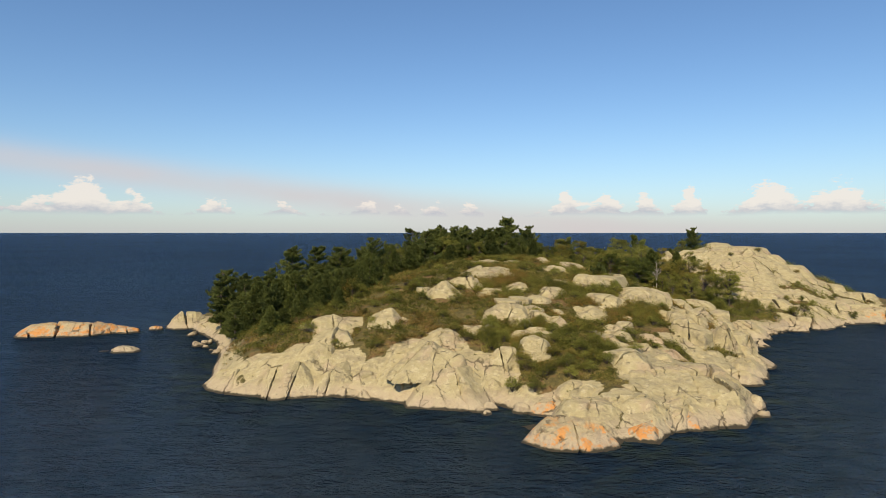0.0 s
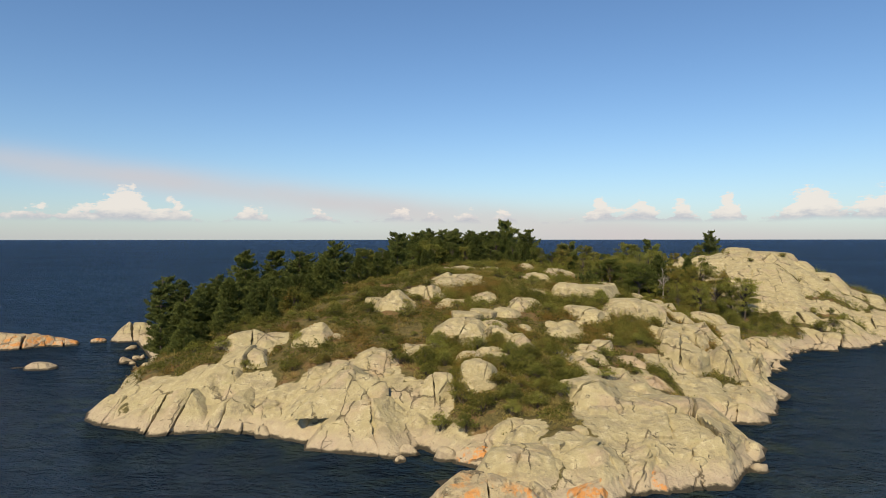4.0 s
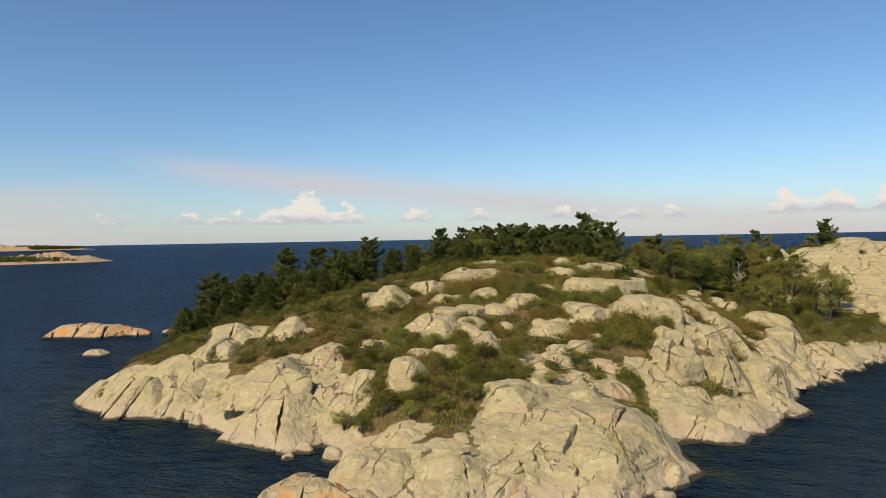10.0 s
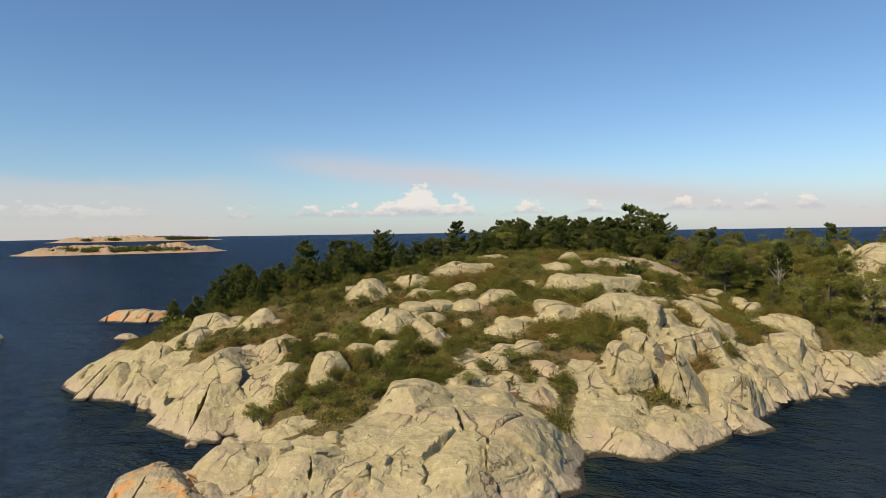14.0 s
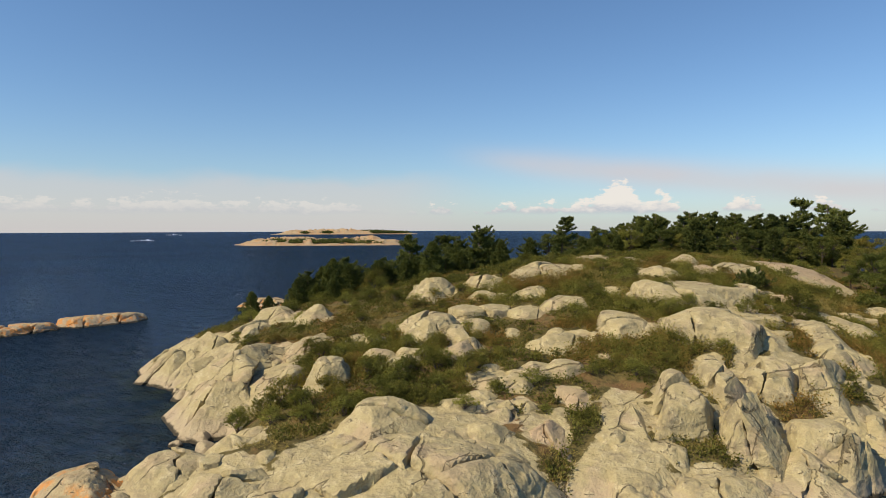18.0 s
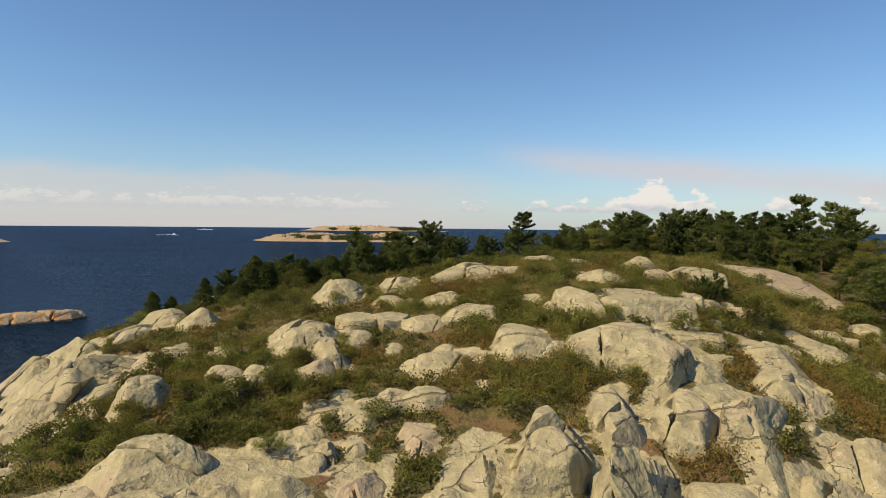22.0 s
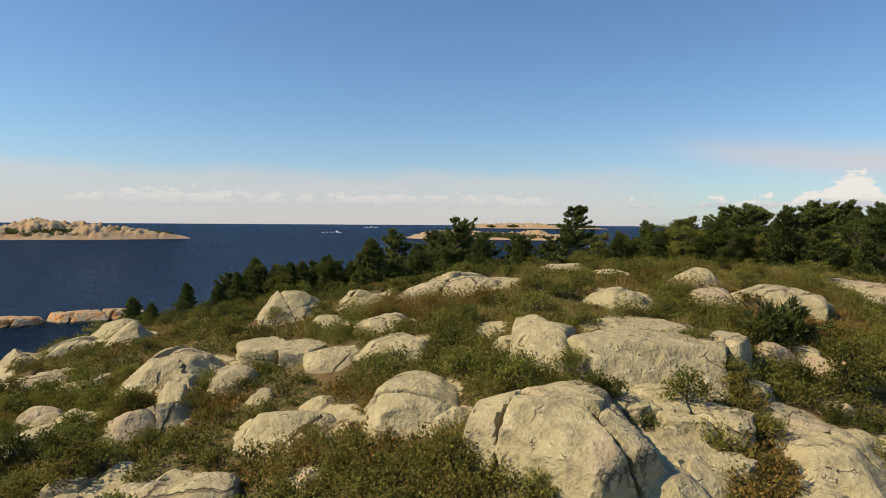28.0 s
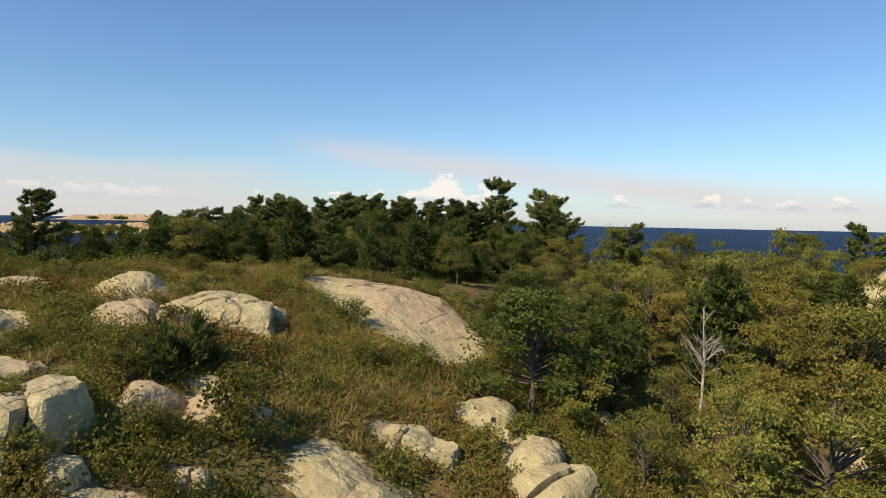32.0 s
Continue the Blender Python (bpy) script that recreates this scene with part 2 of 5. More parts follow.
def leaf(name, dark, light, odd=None, amount=0.0):
    """Leaves or needles: each clump its own green, some turned russet."""
    mat, n, bsdf = material(name)
    geo = n.tree.nodes.new("ShaderNodeNewGeometry")
    obj = n.tree.nodes.new("ShaderNodeObjectInfo")
    rnd = geo.outputs["Random Per Island"]
    c = n.mix(n.step(rnd, 0.05, 0.95), dark, light)
    c = n.mix(n.m("MULTIPLY", n.step(obj.outputs["Random"], 0.5, 0.0), 0.45), c, dark)
    c = n.mix(n.m("MULTIPLY", n.step(obj.outputs["Random"], 0.5, 1.0), 0.40), c, tuple(x * 1.15 for x in light))
    if odd:
        patch = n.noise(geo.outputs["Position"], 0.17, 3, 0.6)
        c = n.mix(n.m("MULTIPLY", n.step(n.m("ADD", patch, n.m("MULTIPLY", rnd, 0.22)), 0.72 - amount, 0.78 - amount), 0.85), c, odd)
        c = n.mix(n.m("MULTIPLY", n.step(patch, 0.46, 0.32), 0.6), c, tuple(x * 0.62 for x in dark))
    clump = n.noise(geo.outputs["Position"], 0.9, 2, 0.5)
    c = n.mix(n.m("MULTIPLY", n.step(clump, 0.52, 0.38), 0.4), c, tuple(x * 0.7 for x in dark))
    wire(n, bsdf, c, 0.65)
    bsdf.inputs["Specular IOR Level"].default_value = 0.15
    # light comes through the thin blades
    thin = n.node("ShaderNodeBsdfTranslucent", n.mix(1.0, c, (1.0, 1.0, 0.75), "MULTIPLY"))
    both = n.node("ShaderNodeMixShader", 0.34, bsdf.outputs[0], thin)
    n.tree.links.new(both, n.tree.nodes["Material Output"].inputs[0])
    return mat


def bark(name, a, b):
    mat, n, bsdf = material(name)
    at = place(n)
    c = n.mix(n.step(n.noise(n.vm("MULTIPLY", at, (1, 1, 0.25)), 16.0, 4), 0.35, 0.65), a, b)
    wire(n, bsdf, c, 0.9, n.noise(n.vm("MULTIPLY", at, (1, 1, 0.2)), 25.0, 3), 0.03, 0.6)
    return mat


def water_material():
    """Open lake water with a light chop; greener and mottled over the shallows."""
    mat, n, bsdf = material("lake_water")
    at = place(n)
    far = n.vm("MULTIPLY", at, (1.0, 1.6, 1.0))
    w1, w2, w3 = n.noise(far, 0.13, 2, 0.5), n.noise(far, 0.5, 3, 0.6), n.noise(far, 1.7, 3, 0.65)
    h = n.m("ADD", n.m("MULTIPLY", w1, 2.2), n.m("ADD", n.m("MULTIPLY", w2, 1.15), n.m("MULTIPLY", w3, 0.6)))
    shallow = n.tree.nodes.new("ShaderNodeAttribute")
    shallow.attribute_name = "shallow"
    c = n.mix(n.step(n.noise(at, 0.012, 3, 0.6), 0.35, 0.65), (0.0075, 0.017, 0.027), (0.011, 0.025, 0.041))
    mottle = n.m("MULTIPLY", shallow.outputs["Fac"], n.step(n.noise(at, 0.33, 4, 0.65), 0.40, 0.66))
    c = n.mix(mottle, c, (0.030, 0.042, 0.026))
    wire(n, bsdf, c, 0.5, h, 1.5, 1.0)
    bsdf.inputs["Specular IOR Level"].default_value = 0.0
    ripple = bsdf.inputs["Normal"].links[0].from_socket
    gloss = n.tree.nodes.new("ShaderNodeBsdfGlossy")
    gloss.inputs["Color"].default_value, gloss.inputs["Roughness"].default_value = (0.35, 0.52, 0.85, 1), 0.08
    n.tree.links.new(ripple, gloss.inputs["Normal"])
    edge = n.tree.nodes.new("ShaderNodeFresnel")
    edge.inputs["IOR"].default_value = 1.33
    n.tree.links.new(ripple, edge.inputs["Normal"])
    surface = n.tree.nodes.new("ShaderNodeMixShader")
    # noise varies the reflection's strength, painting the light and dark of small waves
    glint_noise = n.m("ADD", n.m("ADD", 0.5, n.m("MULTIPLY", n.step(n.noise(far, 0.42, 6, 0.75), 0.36, 0.66), 0.7)), n.m("MULTIPLY", n.noise(at, 0.03, 3, 0.6), 0.4))
    n.tree.links.new(n.m("MULTIPLY", n.m("MINIMUM", edge.outputs[0], 0.38), glint_noise), surface.inputs[0])
    n.tree.links.new(bsdf.outputs[0], surface.inputs[1])
    n.tree.links.new(gloss.outputs[0], surface.inputs[2])
    n.tree.links.new(surface.outputs[0], n.tree.nodes["Material Output"].inputs[0])
    return mat


ROCK = granite("lichened_granite")
SHORE_ROCK = granite("washed_granite", 0.0)
ORANGE_ROCK = granite("orange_lichened_granite", 0.75, 0.2)
FAR_ROCK = granite("far_granite", 0.5, 0.45, wet=False, rust=0.4)
PALE_PINK = granite("sloping_pinkish_granite", 0.0, 0.45)
PINK_ROCK = granite("bare_pink_granite", 0.0, 0.4)
NEEDLES = leaf("pine_needles", (0.062, 0.082, 0.026), (0.215, 0.242, 0.066))
SPRUCE = leaf("spruce_needles", (0.055, 0.072, 0.022), (0.165, 0.188, 0.050))
LEAVES = leaf("broad_leaves", (0.120, 0.135, 0.032), (0.390, 0.390, 0.092), (0.38, 0.28, 0.070), 0.03)
# a darker leaf colour than LEAVES, for the dense crowns
DARK_LEAVES = leaf("oak_leaves", (0.065, 0.085, 0.022), (0.180, 0.205, 0.050))
SHRUB = leaf("shrub_leaves", (0.090, 0.096, 0.022), (0.295, 0.285, 0.064), (0.33, 0.19, 0.060), 0.04)
GRASS = leaf("dry_grass", (0.235, 0.195, 0.062), (0.47, 0.385, 0.14), (0.36, 0.22, 0.07), 0.02)
BARK = bark("dark_bark", (0.05, 0.04, 0.03), (0.14, 0.115, 0.09))
DEAD = bark("bleached_wood", (0.28, 0.25, 0.21), (0.45, 0.42, 0.37))
SOIL, WATER = granite("heath_over_granite", 0.0, 0.0, True), water_material()
WHITE, white_net, white_bsdf = material("white_gelcoat_and_foam")
wire(white_net, white_bsdf, white_net.mix(white_net.noise(place(white_net), 0.8, 3), (0.72, 0.74, 0.75), (0.84, 0.85, 0.85)), 0.4)


# ---------------------------------------------------------------- the lie of the land
# the island's outline at the water, and the soft knolls (x, y, height) that make up its ground
SHORE = [
    (-24.0, 65.5), (-21.0, 61.8), (-15.0, 60.0), (-11.0, 60.6), (-7.0, 59.5), (-3.2, 57.8), (1.0, 57.8), (5.0, 57.3), (7.0, 55.0),
    (9.5, 53.0), (6.3, 51.2), (8.5, 47.5), (12.0, 44.8), (13.6, 47.6), (16.0, 46.8), (18.0, 49.8), (21.6, 50.2), (27.0, 54.0),
    (29.8, 58.5), (28.3, 63.5), (31.5, 65.4), (35.5, 70.5), (38.0, 77.5), (40.5, 83.0), (42.3, 91.0), (48.5, 97.0), (57.0, 103.5),
    (67.5, 106.5), (76.0, 108.0), (92.0, 111.0), (100.0, 120.0), (96.0, 142.0), (80.0, 160.0), (60.0, 174.0), (30.0, 182.0), (0.0, 176.0),
    (-20.0, 152.0), (-31.0, 130.0), (-44.0, 117.0), (-46.0, 105.0), (-40.0, 101.5), (-32.0, 90.0), (-28.5, 81.0), (-26.0, 72.0),
]
KNOLLS_SOUTH = [
    (-19, 67, 2.01), (-20, 82, 1.51), (-32, 98, 1.0), (-36, 110, 0.6), (-20, 108, 2.43), (-9, 78, 1.32),
    (-8, 92, 2.93), (-14, 122, 3.74), (2, 64, 1.51), (3, 80, 2.07), (4, 96, 3.33), (2, 110, 4.15),
    (2, 130, 4.18), (8, 150, 7.69), (13, 56, 1.04), (22, 58, 1.24), (18, 70, 0.21), (18, 84, 2.03),
    (17, 100, 2.3),
]
KNOLLS_NORTH = [
    (20, 114, 5.09), (28, 80, 0.93), (28, 92, 3.44), (32, 72, -0.09), (38, 86, 0.6), (37, 100, -1.05),
    (36, 114, 0.94), (33, 132, 2.3), (32, 150, 4.47), (46, 108, 2.16), (48, 126, -1.14), (52, 142, 1.04),
    (57, 133, 8.0), (66, 118, 0.89), (68, 134, 3.59), (62, 154, 5.87), (84, 124, 1.54), (-20, 140, 3.66),
    (20, 130, 3.37),
]
SPREAD = 11.0


def vnoise(p, seed=0):
    """Smooth noise from -1 to 1 at rows of points."""
    p = np.asarray(p, float)
    base = np.floor(p).astype(np.int64)
    f = p - base
    f = f * f * (3 - 2 * f)
    total = np.zeros(len(p))
    for cx in (0, 1):
        for cy in (0, 1):
            for cz in (0, 1):
                i, j, k = base[:, 0] + cx, base[:, 1] + cy, base[:, 2] + cz
                h = (i * 374761393 + j * 668265263 + k * 2147483647 + seed * 144665) & 0x7FFFFFFF
                h = ((h ^ (h >> 13)) * 1274126177) & 0x7FFFFFFF
                h = ((h ^ (h >> 16)) & 0xFFFF) / 32767.5 - 1
                total += h * np.abs(1 - cx - f[:, 0]) * np.abs(1 - cy - f[:, 1]) * np.abs(1 - cz - f[:, 2])
    return total


def inland(x, y):
    """Metres from the shoreline, positive on land."""
    near, inside = np.full(x.shape, 1e9), np.zeros(x.shape, bool)
    for (ax, ay), (bx, by) in zip(SHORE, SHORE[1:] + SHORE[:1]):
        ex, ey = bx - ax, by - ay
        u = np.clip(((x - ax) * ex + (y - ay) * ey) / (ex * ex + ey * ey), 0, 1)
        near = np.minimum(near, np.hypot(x - ax - u * ex, y - ay - u * ey))
        inside ^= ((ay > y) != (by > y)) & (x < ex * (y - ay) / (ey + 1e-12) + ax)
    return np.where(inside, near, -near)


def ground(x, y):
    x, y = np.atleast_1d(np.asarray(x, float)), np.atleast_1d(np.asarray(y, float))
    d, high = inland(x, y), np.zeros(x.shape)
    for kx, ky, top in KNOLLS_SOUTH + KNOLLS_NORTH:
        high += top * np.exp(-((x - kx) ** 2 + (y - ky) ** 2) / (2 * SPREAD * SPREAD))
    land = high * (1 - np.exp(-np.maximum(d, 0) / 2.5))
    p = np.stack([x.ravel(), y.ravel(), 0 * x.ravel()], 1)
    # broken bedrock along the water
    step_ = (np.round(vnoise(p * (0.33, 0.33, 1), 8) * 3.2) / 3.2 * 0.55 + np.round(vnoise(p * (0.8, 0.8, 1), 9) * 2.5) / 2.5 * 0.28).reshape(x.shape)
    land = land + step_ * np.exp(-np.maximum(d, 0) / 4.0) * np.clip(d / 0.8, 0, 1)
    rough = (vnoise(p * 0.45, 3) * 0.22 + vnoise(p * 1.3, 4) * 0.09).reshape(x.shape)
    return np.where(d > 0, land + rough * np.clip(d / 3, 0, 1), np.maximum(d * 0.4, -7) + rough * 0.8 * np.clip(-d / 2, 0, 1))


def level(x, y):
    return float(ground(x, y)[0])


def mesh_object(name, verts, faces, mat, smooth=True, parent=None):
    me = bpy.data.meshes.new(name)
    verts, faces = np.asarray(verts, np.float32), np.asarray(faces, np.int32)
    me.vertices.add(len(verts))
    me.vertices.foreach_set("co", verts.ravel())
    n = faces.shape[1]
    me.loops.add(faces.size)
    me.loops.foreach_set("vertex_index", faces.ravel())
    me.polygons.add(len(faces))
    me.polygons.foreach_set("loop_start", np.arange(0, faces.size, n, dtype=np.int32))
    me.polygons.foreach_set("use_smooth", np.full(len(faces), smooth))
    me.update(calc_edges=True)
    me.materials.append(mat)
    ob = new(name, me)
    ob.parent = parent
    return ob


def sheet(name, x0, x1, y0, y1, step, height, mat):
    xs, ys = np.arange(x0, x1 + step / 2, step), np.arange(y0, y1 + step / 2, step)
    gx, gy = np.meshgrid(xs, ys)
    z = height(gx.ravel(), gy.ravel())
    nx, ny = len(xs), len(ys)
    i = (np.arange(ny - 1)[:, None] * nx + np.arange(nx - 1)).ravel()
    return mesh_object(name, np.stack([gx.ravel(), gy.ravel(), z], 1), np.stack([i, i + 1, i + nx + 1, i + nx], 1), mat)


island = tagged(sheet("ground", -70, 116, 36, 196, 0.4, ground, SOIL), "brown and olive heath soil of a low granite island", "ground", kind="structure")

# open water to the horizon in one sheet: a fine middle round the island, wide outer fields
xs, ys = np.arange(-90, 121, 1.5), np.arange(20, 201, 1.5)
gx, gy = np.meshgrid(xs, ys)
nx, ny = len(xs), len(ys)
cell = (np.arange(ny - 1)[:, None] * nx + np.arange(nx - 1)).ravel()
quads = np.stack([cell, cell + 1, cell + nx + 1, cell + nx], 1)
FAR = 3400
outer_ring = [(-FAR, -FAR), (FAR, -FAR), (FAR, FAR), (-FAR, FAR)]
inner = [0, nx - 1, nx * ny - 1, nx * (ny - 1)]
n0 = nx * ny
wide_quads = [(n0 + k, n0 + (k + 1) % 4, inner[(k + 1) % 4], inner[k]) for k in range(4)]
water_points = np.concatenate([np.stack([gx.ravel(), gy.ravel(), np.zeros(n0)], 1), np.array([(x, y, 0.0) for x, y in outer_ring])])
lake = tagged(mesh_object("water", water_points, np.concatenate([quads, np.array(wide_quads)]), WATER, False), "dark blue open lake water with a light chop", "water", kind="structure")
tint = lake.data.attributes.new("shallow", "FLOAT", "POINT")
tint.data.foreach_set("value", np.concatenate([np.exp(-np.maximum(-inland(gx.ravel(), gy.ravel()), 0) / 5.0), np.zeros(4)]).astype(np.float32))

# ---------------------------------------------------------------- rock
BALLS = {}


def ball(fine):
    """Unit directions and triangles of a round grid."""
    if fine not in BALLS:
        bm = bmesh.new()
        bmesh.ops.create_icosphere(bm, subdivisions=fine, radius=1.0)
        BALLS[fine] = (np.array([v.co[:] for v in bm.verts]), np.array([[v.index for v in f.verts] for f in bm.faces]))
        bm.free()
    return BALLS[fine]


FOOT = []           # what the rocks stand on: x, y, half-width, half-depth, turn
ROCK_WORDS = {
    "lichened_granite": "pale green-grey lichen-covered granite outcrop rising from the heath",
    "washed_granite": "wave-washed pale granite shore rock with jointed blocks at the waterline",
    "orange_lichened_granite": "low granite shore rock patched with bright orange lichen",
    "sloping_pinkish_granite": "broad sloping slab of brownish-pink granite between heath and trees",
    "bare_pink_granite": "broken bare pinkish granite ledge among low shrubs",
}


def block(u, centre, planes, hard, seed, lump, size):
    """Weathered block: the reach from its centre along each way u to the nearest of the planes, edges worn, with ledges and chips."""
    reach = []
    for way, k in planes:
        along = u @ way
        reach.append(np.where(along > 1e-3, np.maximum(k - centre @ way, 0.04) / np.maximum(along, 1e-3), 1e5))
    reach = np.array(reach)
    small = reach.min(0)
    r = small * np.sum((reach / small) ** -hard, 0) ** (-1 / hard)
    q = centre + u * r[:, None] + seed * 7.31
    f = 2.2 / size ** 0.5
    low = vnoise(q * 0.45 * f, seed) + 0.6 * vnoise(q * 1.1 * f, seed + 1)
    n1, n2 = vnoise(q * (0.7, 0.7, 1.3), seed + 5), vnoise(q * (1.7, 1.7, 2.6), seed + 6)
    chips = 0.085 * np.clip((n1 - 0.12) * 7, 0, 1) + 0.05 * np.clip((n2 - 0.15) * 7, 0, 1)
    seam = np.exp(-(vnoise(q * (0.33, 0.33, 0.7), seed + 8) / 0.035) ** 2) * 0.13
    # sheets parting from one another, each set back over the one below
    for part_ in (0.30, 0.62):
        zz = centre[2] + u[:, 2] * r - centre[2] * (2.63 * part_) + 0.30 * vnoise(q * (0.25, 0.25, 0), seed + 9)
        r = r * (1 - 0.05 * np.clip(zz * 8, 0, 1)) - 0.10 * np.exp(-(zz / 0.055) ** 2) * min(1.0, size / 4)
    r = r * (1 + lump * low) - (chips + seam) * min(1.0, 0.35 + size / 7) + 0.035 * vnoise(q * 3.4, seed + 2)
    return centre + u * np.maximum(r, 0.03)[:, None]


def outcrop(x, y, wide, deep_, high, turn, blocks, mat, base=None, label=""):
    """A rock of one or more joint-bounded blocks, sunk into the ground; now and then a slab with a flat back and sheer sides."""
    seed = int(abs(x * 131 + y * 717 + wide * 29) * 10) % 9973
    rng = np.random.default_rng(seed)
    deep_ = max(deep_ * 1.18, 0.95 * high)
    low_back = mat is ROCK and base is None and wide > 1.8 and high < 3.1
    if low_back:
        wide, deep_, high = wide * 1.14, deep_ * 1.22, high * 0.88
    # set back, so that the front face, mostly turned to the camera, stays put
    x, y = x - math.sin(radians(turn)) * deep_ * 0.08, y + math.cos(radians(turn)) * deep_ * 0.08
    if base is None:
        # stand it on the ground under its front face, and let it reach up over the slope behind
        mid_level = max(level(x, y), 0.0)
        fx, fy = x + math.sin(radians(turn)) * deep_ * 0.5, y - math.cos(radians(turn)) * deep_ * 0.5
        foot = min(max(level(fx, fy), -0.35), mid_level)
        high = max(high * 0.92 + mid_level - foot, 0.4)
    else:
        foot = base
    sink = 0.20 * high + 0.6
    a, b, c = wide / 2 * 1.03, deep_ / 2 * 1.06, (high + sink) * 1.02
    owner = new("granite_outcrop" if blocks > 1 else "boulder")
    owner.matrix_world = pose(x, y, foot - sink, 0, 0, turn + rng.uniform(-6, 6))
    sites = [np.zeros(3)]
    if blocks > 1:
        sites, tries = [], 0
        apart = 1.2 * math.sqrt(a * b / blocks)
        while len(sites) < blocks and tries < 400:
            tries += 1
            s = np.array([rng.uniform(-0.8, 0.8) * a, rng.uniform(-0.8, 0.8) * b, 0])
            if all(np.linalg.norm(s - o) > apart * (1 - tries / 600) for o in sites):
                sites.append(s)
    # the outer form: steep uneven sides, a back of a few gentle slopes
    outer = []
    slab = rng.random() < 0.02 and 1.0 < wide < 7.5 and mat is not SHORE_ROCK
    corners = int(rng.integers(4, 6)) if slab else int(rng.integers(6, 9))
    for k in range(corners):
        ang = 2 * math.pi * (k + rng.uniform(-0.28, 0.28) * (0.5 if slab else 1)) / corners - math.pi / 2
        steep = rng.uniform(0.0, 0.25) if slab else rng.uniform(0.08, 0.38)
        if low_back and not slab:
            steep = rng.uniform(0.15, 0.95)
        if not slab and math.sin(ang) < -0.25 and deep_ > 1.0 * high:
            steep = (rng.uniform(0.8, 1.8) if low_back else rng.uniform(0.6, 1.5)) * min(1.0, deep_ / (1.5 * high))
        way = np.array([math.cos(ang), math.sin(ang), steep])
        reach = math.hypot(a * math.cos(ang), b * math.sin(ang)) * rng.uniform(0.88, 1.0)
        at = np.array([math.cos(ang) * reach, math.sin(ang) * reach, sink * 1.05])
        way /= np.linalg.norm(way)
        outer.append((way, way @ at))
    fall = (0.12 if slab else 1.0) * min(0.30, 0.8 * high / max(wide, deep_))
    for k in range(5):
        ang = 2 * math.pi * (k + rng.uniform(-0.4, 0.4)) / 5
        way = np.array([math.cos(ang) * fall * rng.uniform(0.2, 1.3), math.sin(ang) * fall * rng.uniform(0.2, 1.3), 1.0])
        way /= np.linalg.norm(way)
        outer.append((way, way @ np.array([math.cos(ang) * a * 0.22, math.sin(ang) * b * 0.22, c * rng.uniform(0.93, 1.0)])))
    hard = 13.0 if mat is SHORE_ROCK else 11.0 if low_back and not slab else 28.0 if slab else 20.0 if max(wide, deep_) > 5 else 30.0
    lean = rng.uniform(0, 6.28)
    for i, s in enumerate(sites):
        planes = list(outer)
        for j, o in enumerate(sites):
            if i == j:
                continue
            way = (o - s) / np.linalg.norm(o - s)
            tilt = np.array([0, 0, 0.4 * math.sin(lean + (i + j) * 1.7)]) * (1 if i < j else -1)
            way = (way + tilt) / np.linalg.norm(way + tilt)
            mid_ = (s + o) / 2 + np.array([0, 0, c * 0.6])
            planes.append((way, way @ mid_ - rng.uniform(0.0, 0.03)))
        # each block stands a little higher or lower, and leans its own way
        own = np.array([rng.uniform(-0.14, 0.14), rng.uniform(-0.14, 0.14), 1.0])
        own /= np.linalg.norm(own)
        planes.append((own, own @ (s * 0.6 + np.array([0, 0, c * rng.uniform(0.84, 1.0)]))))
        size = max(wide, deep_) / math.sqrt(blocks)
        u, tris = ball(5 if size > 4.2 else 4 if size > 1.5 else 3)
        middle = np.array([s[0] * 0.92, s[1] * 0.92, c * 0.38])
        verts = block(u, middle, planes, hard, seed + i, 0.03, size)
        stone = mesh_object("block" if blocks > 1 else "stone", verts, tris, mat, True, owner)
        stone.data.set_sharp_from_angle(angle=radians(38))
    tagged(owner, label or ROCK_WORDS[mat.name], "rock", "granite outcrops of the island")
    shrink = 0.88 if low_back else 1.0
    FOOT.append((x, y, a * shrink, b * shrink, radians(turn)))
    return owner


